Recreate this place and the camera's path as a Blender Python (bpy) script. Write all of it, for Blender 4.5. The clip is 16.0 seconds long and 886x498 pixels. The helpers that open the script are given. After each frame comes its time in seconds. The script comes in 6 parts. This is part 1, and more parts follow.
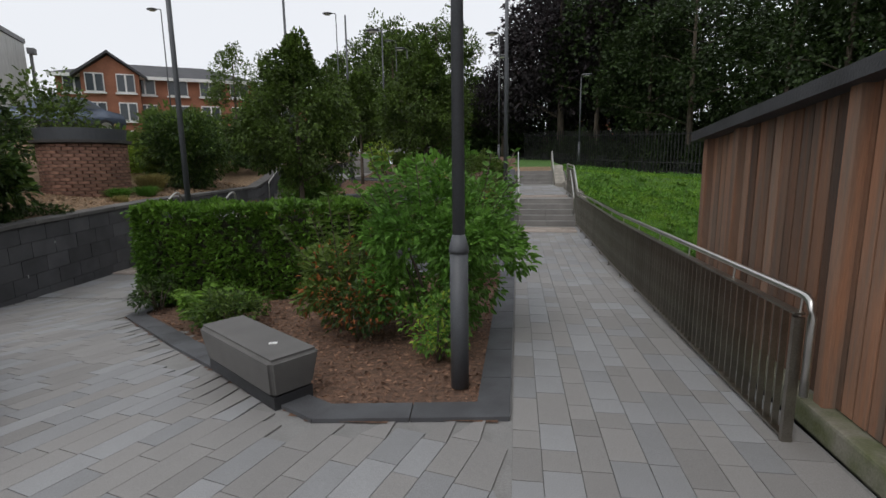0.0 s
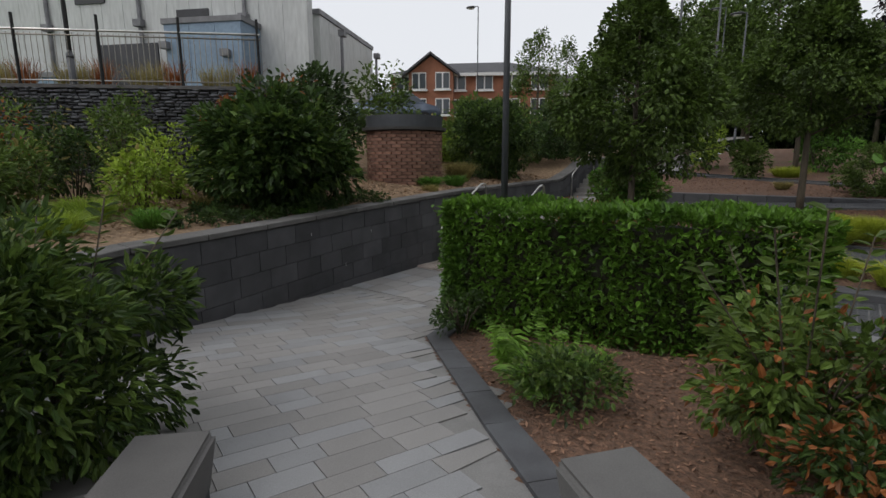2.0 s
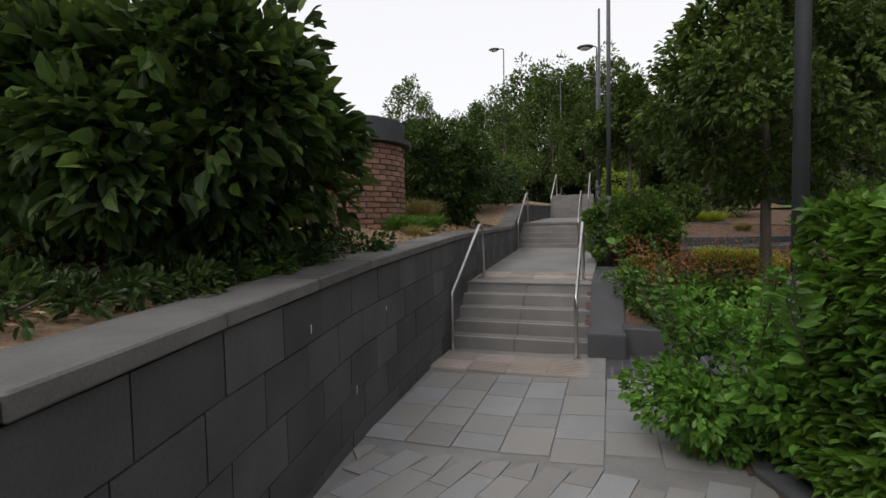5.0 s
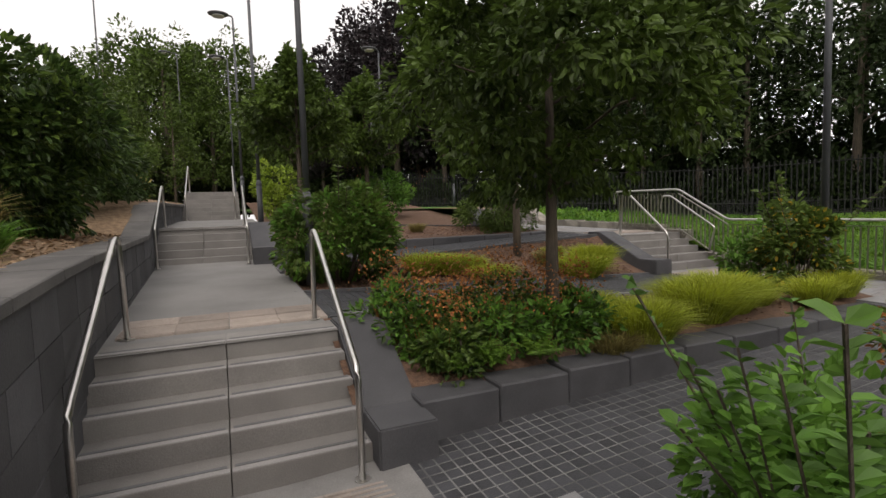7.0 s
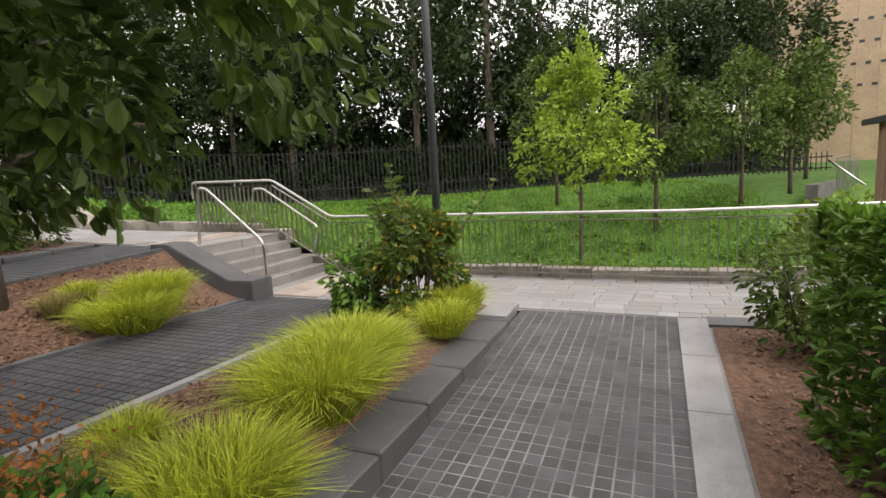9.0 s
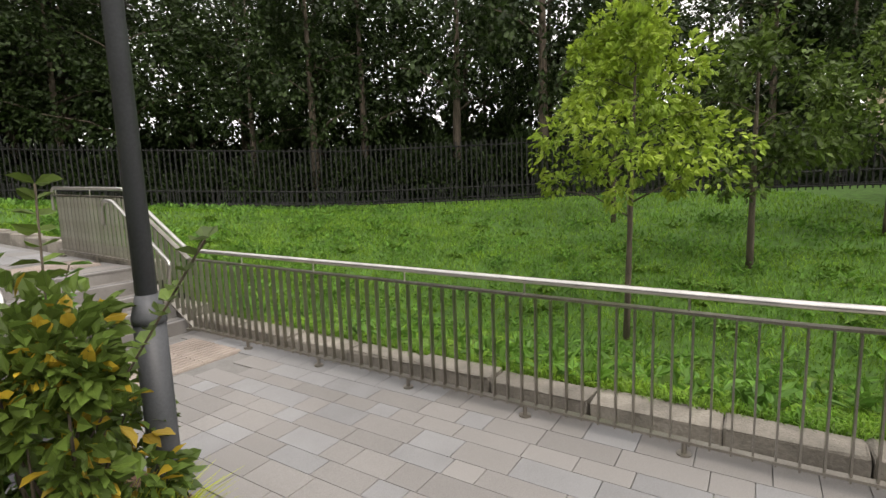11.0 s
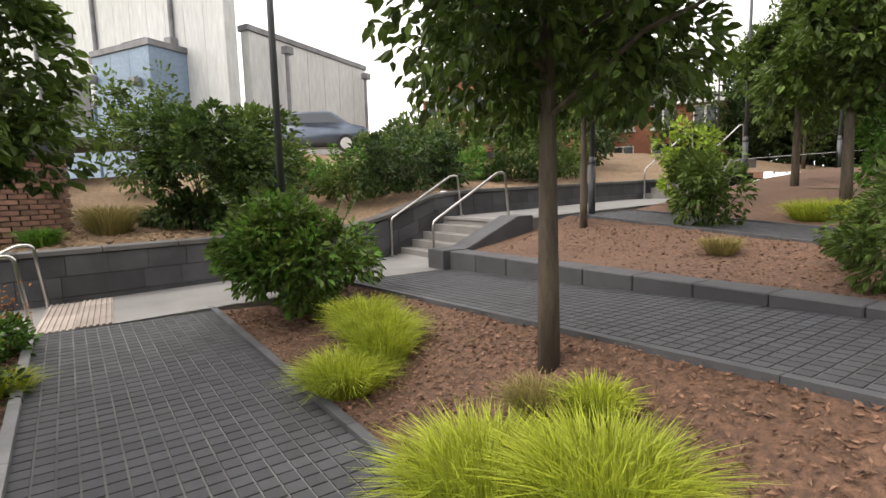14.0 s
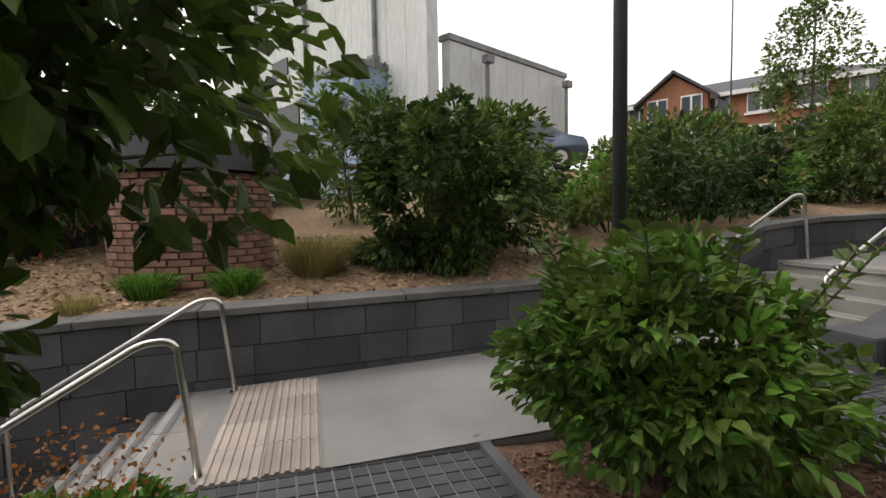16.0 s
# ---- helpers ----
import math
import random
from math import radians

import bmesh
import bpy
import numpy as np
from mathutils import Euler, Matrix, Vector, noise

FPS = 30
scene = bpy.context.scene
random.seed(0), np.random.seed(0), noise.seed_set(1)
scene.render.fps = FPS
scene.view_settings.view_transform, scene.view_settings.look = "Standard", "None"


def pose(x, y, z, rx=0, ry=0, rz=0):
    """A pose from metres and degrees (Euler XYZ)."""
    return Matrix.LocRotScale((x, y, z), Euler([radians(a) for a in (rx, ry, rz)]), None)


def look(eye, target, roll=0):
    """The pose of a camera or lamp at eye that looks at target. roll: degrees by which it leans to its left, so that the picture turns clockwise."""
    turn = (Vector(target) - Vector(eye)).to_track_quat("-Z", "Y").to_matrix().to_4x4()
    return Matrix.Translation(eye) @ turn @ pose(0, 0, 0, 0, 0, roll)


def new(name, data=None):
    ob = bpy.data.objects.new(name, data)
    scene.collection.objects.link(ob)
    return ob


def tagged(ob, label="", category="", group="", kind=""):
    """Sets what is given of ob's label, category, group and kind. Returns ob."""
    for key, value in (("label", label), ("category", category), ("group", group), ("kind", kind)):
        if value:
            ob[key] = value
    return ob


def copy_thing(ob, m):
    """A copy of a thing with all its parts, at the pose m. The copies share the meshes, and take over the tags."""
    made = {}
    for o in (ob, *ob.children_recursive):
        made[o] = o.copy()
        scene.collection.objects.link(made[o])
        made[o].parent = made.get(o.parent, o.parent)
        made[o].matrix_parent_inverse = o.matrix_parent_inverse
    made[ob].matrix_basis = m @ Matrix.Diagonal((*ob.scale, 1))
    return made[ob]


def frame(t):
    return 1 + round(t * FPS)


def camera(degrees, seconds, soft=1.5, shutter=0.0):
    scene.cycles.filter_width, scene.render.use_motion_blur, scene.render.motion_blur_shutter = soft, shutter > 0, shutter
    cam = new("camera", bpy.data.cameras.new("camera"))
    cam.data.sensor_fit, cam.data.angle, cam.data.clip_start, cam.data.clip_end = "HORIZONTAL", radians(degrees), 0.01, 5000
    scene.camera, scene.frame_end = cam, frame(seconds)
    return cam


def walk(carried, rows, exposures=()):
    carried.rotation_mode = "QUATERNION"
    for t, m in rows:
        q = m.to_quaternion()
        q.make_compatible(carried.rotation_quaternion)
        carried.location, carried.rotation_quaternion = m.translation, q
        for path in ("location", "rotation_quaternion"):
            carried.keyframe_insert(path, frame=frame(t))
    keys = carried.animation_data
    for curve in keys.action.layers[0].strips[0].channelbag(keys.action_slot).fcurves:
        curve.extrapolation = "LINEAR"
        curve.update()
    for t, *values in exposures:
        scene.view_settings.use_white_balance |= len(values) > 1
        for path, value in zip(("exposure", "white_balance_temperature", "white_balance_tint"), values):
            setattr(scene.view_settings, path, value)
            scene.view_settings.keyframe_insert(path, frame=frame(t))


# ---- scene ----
cam = camera(83.40, 16.0)
PATH = [
    (0, look((0.033, -0.017, 1.592), (-0.408, 2.906, 1.080), -0.78)),
    (0.5, look((-0.231, 0.542, 1.588), (-1.521, 3.190, 1.022), -0.68)),
    (1, look((-0.617, 1.031, 1.593), (-2.219, 3.503, 1.027), -0.71)),
    (1.5, look((-1.134, 1.455, 1.553), (-2.920, 3.801, 0.997), -0.44)),
    (2, look((-1.702, 1.831, 1.530), (-3.584, 4.104, 0.989), -0.15)),
    (2.5, look((-2.437, 2.255, 1.445), (-4.324, 4.529, 0.928), 0.08)),
    (3, look((-3.100, 2.706, 1.436), (-4.971, 4.994, 0.918), 0.12)),
    (3.2, look((-3.334, 2.898, 1.438), (-5.198, 5.189, 0.911), -0.18)),
    (4.25, look((-5.12, 3.56, 1.235), (-6.473, 6.215, 0.89), 0.6)),
    (5.5, look((-6.852, 4.243, 0.913), (-7.442, 7.183, 0.813), -1.28)),
    (6, look((-7.213, 5.007, 0.998), (-7.271, 8.002, 0.840), 0.42)),
    (6.5, look((-7.294, 5.921, 0.970), (-6.799, 8.875, 0.802), -0.50)),
    (7, look((-7.285, 6.554, 1.069), (-6.104, 9.305, 0.866), -1.86)),
    (7.5, look((-6.838, 7.397, 1.120), (-5.004, 9.757, 0.857), -2.99)),
    (8, look((-6.444, 8.064, 1.171), (-3.901, 9.617, 0.825), -2.97)),
    (10.5, look((-2.304, 8.352, 1.465), (0.462, 9.429, 1.027), -3.24)),
    (11, look((-1.335, 8.244, 1.428), (1.178, 9.832, 1.022), -1.91)),
    (11.5, look((-0.556, 8.408, 1.474), (1.506, 10.548, 1.066), -0.47)),
    (12, look((0.166, 9.046, 1.486), (1.507, 11.683, 0.990), -1.14)),
    (12.5, look((0.525, 9.871, 1.445), (0.819, 12.814, 0.944), -0.39)),
    (13, look((0.603, 10.473, 1.507), (-0.254, 13.303, 0.999), -0.87)),
    (13.5, look((0.266, 11.154, 1.502), (-1.418, 13.597, 1.066), -1.35)),
    (14, look((-0.246, 11.853, 1.504), (-2.733, 13.493, 1.154), -1.46)),
    (14.5, look((-0.967, 12.105, 1.552), (-3.778, 13.118, 1.282), -1.86)),
    (15, look((-1.787, 11.999, 1.595), (-4.648, 12.873, 1.383), -1.89)),
    (15.5, look((-2.719, 11.800, 1.582), (-5.581, 12.681, 1.405), -1.56)),
    (16, look((-3.640, 11.732, 1.633), (-6.531, 12.506, 1.426), -1.08)),
]
walk(cam, PATH, [(0, 0.1, 6450, 10), (1.5, 0.0, 6450, 10), (3.2, 0.1, 6500, 10), (5.3, 0.3, 6700, 11), (6.0, 0.45, 6800, 11), (6.5, 0.55, 6950, 12), (7.0, 0.45, 7100, 14), (7.5, 0.85, 7150, 14), (8.0, 1.3, 7200, 14),
                 (10.3, 1.15, 7200, 14), (11, 1.05, 7150, 13), (12.5, 1.2, 7100, 13), (13, 1.32, 7100, 13), (13.5, 1.45, 7100, 13), (14.5, 1.25, 7100, 13), (15.5, 0.82, 7000, 12), (16, 0.78, 7000, 12)])

# world, sun
world = bpy.data.worlds.new("overcast_sky")
scene.world = world
world.use_nodes = True
wn = world.node_tree
wn.nodes.clear()
w_sky = wn.nodes.new("ShaderNodeTexSky")
w_sky.sky_type = "NISHITA"
w_sky.sun_disc = False
w_sky.sun_elevation, w_sky.sun_rotation = radians(52), radians(200)
w_sky.air_density, w_sky.dust_density, w_sky.ozone_density = 1.0, 4.0, 1.0
w_hsv = wn.nodes.new("ShaderNodeHueSaturation")
w_hsv.inputs["Saturation"].default_value = 0.16
w_bg = wn.nodes.new("ShaderNodeBackground")
w_bg.inputs["Strength"].default_value = 0.15
w_out = wn.nodes.new("ShaderNodeOutputWorld")
wn.links.new(w_sky.outputs[0], w_hsv.inputs["Color"])
w_cloud = wn.nodes.new("ShaderNodeMix")
w_cloud.data_type = "RGBA"
w_cloud.inputs["Factor"].default_value = 0.75
w_cloud.inputs["B"].default_value = (5.9, 6.05, 6.35, 1)
wn.links.new(w_hsv.outputs[0], w_cloud.inputs["A"])
wn.links.new(w_cloud.outputs["Result"], w_bg.inputs["Color"])
wn.links.new(w_bg.outputs[0], w_out.inputs["Surface"])
sun_data = bpy.data.lights.new("sun", "SUN")
sun_data.energy, sun_data.angle, sun_data.color = 0.6, radians(30), (1.0, 0.97, 0.93)
sun = new("sun", sun_data)
sun.matrix_world = look((-12, -25, 38), (0, 0, 0))

# ---------------------------------------------------------------- materials


def material(name, base, second=None, scale=8.0, rough=0.8, metal=0.0, bump=0.2, fine=60.0, island=0.0, obj=0.0,
             stain=0.25, stretch=(1, 1, 1), leaf=False, spec=0.5, two=None):
    """Noise-mixed colour at two scales, stains, bump, and a shade that varies from piece to piece."""
    m = bpy.data.materials.new(name)
    m.use_nodes = True
    nt = m.node_tree
    nodes, link = nt.nodes, nt.links.new
    bsdf = nodes["Principled BSDF"]
    second = second or tuple(c * 0.6 for c in base)
    tc = nodes.new("ShaderNodeTexCoord")
    mp = nodes.new("ShaderNodeMapping")
    mp.inputs["Scale"].default_value = stretch
    link(tc.outputs["Object"], mp.inputs["Vector"])
    n1 = nodes.new("ShaderNodeTexNoise")
    n1.inputs["Scale"].default_value, n1.inputs["Detail"].default_value = scale, 5
    n2 = nodes.new("ShaderNodeTexNoise")
    n2.inputs["Scale"].default_value, n2.inputs["Detail"].default_value = fine, 3
    n3 = nodes.new("ShaderNodeTexNoise")
    n3.inputs["Scale"].default_value, n3.inputs["Detail"].default_value = 0.7, 4
    for n in (n1, n2, n3):
        link(mp.outputs[0], n.inputs["Vector"])
    ramp = nodes.new("ShaderNodeMapRange")
    ramp.inputs["From Min"].default_value, ramp.inputs["From Max"].default_value = 0.35, 0.65
    link(n1.outputs["Fac"], ramp.inputs["Value"])
    mix = nodes.new("ShaderNodeMix")
    mix.data_type = "RGBA"
    mix.inputs["A"].default_value, mix.inputs["B"].default_value = (*base, 1), (*second, 1)
    link(ramp.outputs[0], mix.inputs["Factor"])
    # grain and stains as a brightness factor
    val = nodes.new("ShaderNodeMath")
    val.operation = "MULTIPLY_ADD"
    link(n2.outputs["Fac"], val.inputs[0])
    val.inputs[1].default_value, val.inputs[2].default_value = 0.6, 0.7
    st = nodes.new("ShaderNodeMath")
    st.operation = "MULTIPLY_ADD"
    link(n3.outputs["Fac"], st.inputs[0])
    st.inputs[1].default_value, st.inputs[2].default_value = stain * 2, 1 - stain
    mul = nodes.new("ShaderNodeMath")
    mul.operation = "MULTIPLY"
    link(val.outputs[0], mul.inputs[0])
    link(st.outputs[0], mul.inputs[1])
    last = mul
    for kind, amount in (("island", island), ("obj", obj)):
        if amount:
            if kind == "island":
                src = nodes.new("ShaderNodeNewGeometry").outputs["Random Per Island"]
            else:
                src = nodes.new("ShaderNodeObjectInfo").outputs["Random"]
            ma = nodes.new("ShaderNodeMath")
            ma.operation = "MULTIPLY_ADD"
            link(src, ma.inputs[0])
            ma.inputs[1].default_value, ma.inputs[2].default_value = amount * 2, 1 - amount
            m2 = nodes.new("ShaderNodeMath")
            m2.operation = "MULTIPLY"
            link(last.outputs[0], m2.inputs[0])
            link(ma.outputs[0], m2.inputs[1])
            last = m2
    colour = mix.outputs["Result"]
    if two:
        # some pieces are of a second stone
        src = (nodes.new("ShaderNodeObjectInfo").outputs["Random"] if obj else nodes.new("ShaderNodeNewGeometry").outputs["Random Per Island"])
        w1 = nodes.new("ShaderNodeMath")
        w1.operation = "MULTIPLY"
        w1.inputs[1].default_value = 7.31
        w2 = nodes.new("ShaderNodeMath")
        w2.operation = "FRACT"
        w3 = nodes.new("ShaderNodeMath")
        w3.operation = "GREATER_THAN"
        w3.inputs[1].default_value = 0.42
        link(src, w1.inputs[0])
        link(w1.outputs[0], w2.inputs[0])
        link(w2.outputs[0], w3.inputs[0])
        pick = nodes.new("ShaderNodeMix")
        pick.data_type = "RGBA"
        link(w3.outputs[0], pick.inputs["Factor"])
        link(colour, pick.inputs["A"])
        pick.inputs["B"].default_value = (*two, 1)
        colour = pick.outputs["Result"]
    hsv = nodes.new("ShaderNodeHueSaturation")
    link(colour, hsv.inputs["Color"])
    link(last.outputs[0], hsv.inputs["Value"])
    link(hsv.outputs[0], bsdf.inputs["Base Color"])
    bsdf.inputs["Roughness"].default_value = rough
    bsdf.inputs["Metallic"].default_value = metal
    bsdf.inputs["Specular IOR Level"].default_value = spec
    if bump:
        b = nodes.new("ShaderNodeBump")
        b.inputs["Strength"].default_value, b.inputs["Distance"].default_value = bump, 0.02
        link(n2.outputs["Fac"], b.inputs["Height"])
        link(b.outputs[0], bsdf.inputs["Normal"])
    if leaf:
        tr = nodes.new("ShaderNodeBsdfTranslucent")
        link(hsv.outputs[0], tr.inputs["Color"])
        ms = nodes.new("ShaderNodeMixShader")
        ms.inputs[0].default_value = 0.3
        out = nodes["Material Output"]
        link(bsdf.outputs[0], ms.inputs[1])
        link(tr.outputs[0], ms.inputs[2])
        link(ms.outputs[0], out.inputs["Surface"])
    return m


def leafy(name, base, second, island=0.4, rough=0.45):
    return material(name, base, second, scale=1.6, fine=25, rough=rough, bump=0, island=island, stain=0.15, leaf=True, spec=0.28)


M_PAVE = material("pale granite paving", (0.256, 0.258, 0.263), (0.226, 0.226, 0.229), 3, 0.72, bump=0.15, fine=160, island=0.12, stain=0.32, two=(0.228, 0.219, 0.211))
M_PAVE_OBJ = material("pale granite slab", (0.256, 0.258, 0.263), (0.226, 0.226, 0.229), 3, 0.72, bump=0.15, fine=160, obj=0.12, stain=0.32, two=(0.228, 0.219, 0.211))
M_JOINT = material("paving joint sand", (0.222, 0.217, 0.21), (0.185, 0.18, 0.174), 5, 0.95, fine=120)
M_SETT = material("dark basalt setts", (0.052, 0.054, 0.06), (0.036, 0.036, 0.04), 4, 0.6, fine=90, island=0.25)
M_SETT_OBJ = material("dark basalt sett", (0.052, 0.054, 0.06), (0.036, 0.036, 0.04), 4, 0.6, fine=90, obj=0.25)
M_SJOINT = material("pale sett mortar", (0.2, 0.2, 0.195), (0.1, 0.1, 0.1), 3, 0.95, fine=80, stain=0.4)
M_KERB = material("dark granite kerb", (0.085, 0.088, 0.095), (0.06, 0.06, 0.065), 4, 0.7, fine=120, obj=0.15)
M_EDGE = material("grey concrete edging", (0.26, 0.26, 0.265), (0.2, 0.2, 0.2), 4, 0.8, fine=110)
M_BLOCK = material("dark wall block", (0.075, 0.075, 0.08), (0.05, 0.05, 0.054), 2.5, 0.75, fine=80, obj=0.28, stain=0.3)
M_WJOINT = material("wall joint", (0.05, 0.05, 0.05), None, 4, 0.95)
M_COPE = material("weathered coping stone", (0.125, 0.12, 0.115), (0.08, 0.077, 0.074), 3, 0.8, fine=90, obj=0.12)
M_STEP = material("grey step stone", (0.225, 0.213, 0.2), (0.18, 0.17, 0.16), 3, 0.8, fine=130, obj=0.08, stain=0.3)
M_NOSE = material("pale step nosing", (0.31, 0.3, 0.29), (0.25, 0.24, 0.235), 3, 0.8, fine=130)
M_STRIP = material("dark contrast strip", (0.14, 0.14, 0.15), (0.1, 0.1, 0.1), 3, 0.7)
M_CONC = material("grey landing concrete", (0.215, 0.21, 0.203), (0.175, 0.17, 0.165), 1.5, 0.8, bump=0.12, fine=120, stain=0.3)
M_TACT = material("buff tactile paving", (0.38, 0.325, 0.285), (0.29, 0.25, 0.22), 2.5, 0.85, fine=100, obj=0.18, stain=0.4)
M_BLOCKCAP = material("charcoal side block", (0.075, 0.075, 0.08), (0.055, 0.055, 0.06), 3, 0.7, fine=120, stain=0.3)
M_STEEL = material("brushed stainless steel", (0.62, 0.6, 0.57), (0.5, 0.49, 0.47), 6, 0.28, 1.0, bump=0.03, fine=200, stain=0.1)
M_BAR = material("dull stainless bar", (0.36, 0.34, 0.3), (0.27, 0.25, 0.22), 5, 0.36, 1.0, bump=0.05, fine=120, obj=0.1)
M_POLE = material("dark grey pole paint", (0.075, 0.08, 0.088), (0.06, 0.063, 0.07), 3, 0.5, bump=0.04, fine=80)
M_LAMP = material("lamp housing", (0.1, 0.1, 0.11), None, 3, 0.5, bump=0)
M_MULCH = material("bark mulch ground", (0.17, 0.095, 0.06), (0.085, 0.05, 0.034), 22, 0.95, bump=0.9, fine=55, stain=0.35)
M_STRAW = material("dry straw mulch bank", (0.27, 0.185, 0.11), (0.15, 0.095, 0.057), 14, 0.95, bump=0.9, fine=50, stain=0.35)
M_CHIP = material("bark chip", (0.24, 0.135, 0.085), (0.12, 0.068, 0.045), 30, 0.9, bump=0, island=0.5)
M_CHIP2 = material("pale straw chip", (0.4, 0.28, 0.17), (0.22, 0.14, 0.09), 30, 0.9, bump=0, island=0.5)
M_GROUND = material("grassy earth", (0.075, 0.17, 0.025), (0.045, 0.1, 0.015), 5, 0.95, bump=0.6, fine=40)
M_SOIL_SHADE = material("dark woodland soil and hedge shade", (0.05, 0.045, 0.03), (0.03, 0.03, 0.02), 4, 0.95, bump=0.5, fine=30)
M_TIMBER = material("weathered cedar board", (0.215, 0.105, 0.06), (0.125, 0.088, 0.066), 2.5, 0.85, bump=0.4, fine=30, obj=0.65, stretch=(6, 6, 0.35), stain=0.45)
M_FELT = material("dark roof edging", (0.035, 0.036, 0.04), None, 3, 0.6)
M_MOSS = material("mossy concrete base", (0.2, 0.19, 0.15), (0.1, 0.11, 0.05), 5, 0.95, fine=60)
M_STONE = material("rough stone edging", (0.3, 0.275, 0.235), (0.18, 0.165, 0.14), 4, 0.9, bump=0.5, fine=50, obj=0.2)
M_GABION = material("gabion stone", (0.115, 0.12, 0.13), (0.06, 0.062, 0.068), 5, 0.8, bump=0.3, fine=40, island=0.4)
M_BRICK = material("old red brick", (0.27, 0.15, 0.105), (0.18, 0.095, 0.07), 6, 0.9, bump=0.3, fine=60, obj=0.3)
M_MORTAR = material("brick mortar", (0.22, 0.19, 0.16), None, 6, 0.95)
M_HBRICK = material("orange red house brick", (0.3, 0.125, 0.075), (0.24, 0.1, 0.06), 1.5, 0.9, bump=0.1, fine=12)
M_ROOF = material("dark slate roof", (0.06, 0.06, 0.066), (0.045, 0.045, 0.05), 2, 0.7, bump=0.1, fine=9)
M_WHITE = material("white frame paint", (0.75, 0.75, 0.74), (0.68, 0.68, 0.67), 2, 0.5, bump=0)
M_CLAD = material("pale grey metal cladding", (0.5, 0.51, 0.5), (0.46, 0.47, 0.46), 0.5, 0.5, bump=0.02, fine=8, stretch=(1, 1, 0.2), stain=0.1)
M_BLUE = material("blue grey cladding", (0.2, 0.28, 0.37), (0.17, 0.24, 0.32), 0.6, 0.5, bump=0.02, fine=8, stain=0.1)
M_GUTTER = material("grey downpipe", (0.2, 0.2, 0.21), None, 2, 0.5, bump=0)
M_TAN = material("tan perforated cladding", (0.42, 0.31, 0.2), (0.36, 0.26, 0.17), 1, 0.6, bump=0.05, fine=9)
M_DARKHOLE = material("dark opening", (0.03, 0.03, 0.035), None, 2, 0.4, bump=0)
M_BLACK = material("black fence paint", (0.008, 0.009, 0.01), (0.014, 0.014, 0.014), 4, 0.85, bump=0)
M_BARK = material("grey brown bark", (0.12, 0.095, 0.07), (0.06, 0.048, 0.036), 7, 0.95, bump=0.7, fine=30, stretch=(2, 2, 0.4))
M_CAR = material("blue grey car paint", (0.12, 0.15, 0.2), (0.1, 0.12, 0.16), 2, 0.2, 0.3, bump=0)
M_RUBBER = material("tyre rubber", (0.02, 0.02, 0.02), None, 4, 0.8, bump=0)
M_CUT = material("dropping spot white", (0.7, 0.7, 0.68), None, 20, 0.9, bump=0)
M_GLASS = bpy.data.materials.new("window glass")
M_GLASS.use_nodes = True
M_GLASS.node_tree.nodes["Principled BSDF"].inputs["Base Color"].default_value = (0.05, 0.06, 0.07, 1)
M_GLASS.node_tree.nodes["Principled BSDF"].inputs["Roughness"].default_value = 0.06

L_HEDGE = leafy("laurel hedge leaf", (0.11, 0.215, 0.026), (0.06, 0.13, 0.018), 0.4, 0.35)
L_DARK = leafy("dark viburnum leaf", (0.06, 0.105, 0.024), (0.03, 0.056, 0.016), 0.45, 0.38)
L_MID = leafy("mid green shrub leaf", (0.115, 0.175, 0.034), (0.07, 0.115, 0.025), 0.4)
L_FRESH = leafy("fresh green leaf", (0.13, 0.27, 0.04), (0.08, 0.18, 0.03), 0.35)
L_TREE = leafy("hornbeam leaf", (0.095, 0.15, 0.026), (0.046, 0.075, 0.016), 0.5)
L_YELLOW = leafy("yellow green leaf", (0.3, 0.4, 0.05), (0.2, 0.3, 0.04), 0.35)
L_WOOD = leafy("woodland leaf", (0.041, 0.068, 0.018), (0.02, 0.036, 0.011), 0.5)
L_PURPLE = leafy("copper beech leaf", (0.03, 0.022, 0.024), (0.018, 0.016, 0.018), 0.5)
L_LIME = leafy("lime sedge blade", (0.42, 0.47, 0.05), (0.28, 0.34, 0.04), 0.38, 0.5)
L_GRASS = leafy("meadow grass blade", (0.2, 0.34, 0.034), (0.095, 0.215, 0.02), 0.45, 0.55)
L_STRAW = leafy("straw grass blade", (0.32, 0.27, 0.1), (0.2, 0.17, 0.06), 0.35, 0.6)
L_SEED = leafy("dry brown seed head", (0.42, 0.165, 0.05), (0.26, 0.115, 0.04), 0.45)
L_RUST = leafy("rust red leaf", (0.33, 0.12, 0.035), (0.2, 0.075, 0.03), 0.45)
L_GOLD = leafy("yellowed leaf", (0.5, 0.36, 0.04), (0.32, 0.22, 0.03), 0.35)
L_FERN = leafy("fern frond", (0.16, 0.28, 0.04), (0.1, 0.19, 0.03), 0.35)

# ---------------------------------------------------------------- helpers


def obj_from(name, bm, mat, parent=None, label="", smooth=False):
    me = bpy.data.meshes.new(name)
    bm.to_mesh(me)
    bm.free()
    me.materials.append(mat)
    if smooth:
        me.polygons.foreach_set("use_smooth", [True] * len(me.polygons))
    ob = new(name, me)
    if parent is not None:
        ob.parent = parent
    if label:
        ob["label"] = label
    return ob


def part(name, bm, mat, parent, label="", smooth=False):
    return obj_from(name, bm, mat, parent, label, smooth)


def shared(name, me, m, parent, label=""):
    ob = new(name, me)
    ob.parent = parent
    ob.matrix_basis = m
    if label:
        ob["label"] = label
    return ob


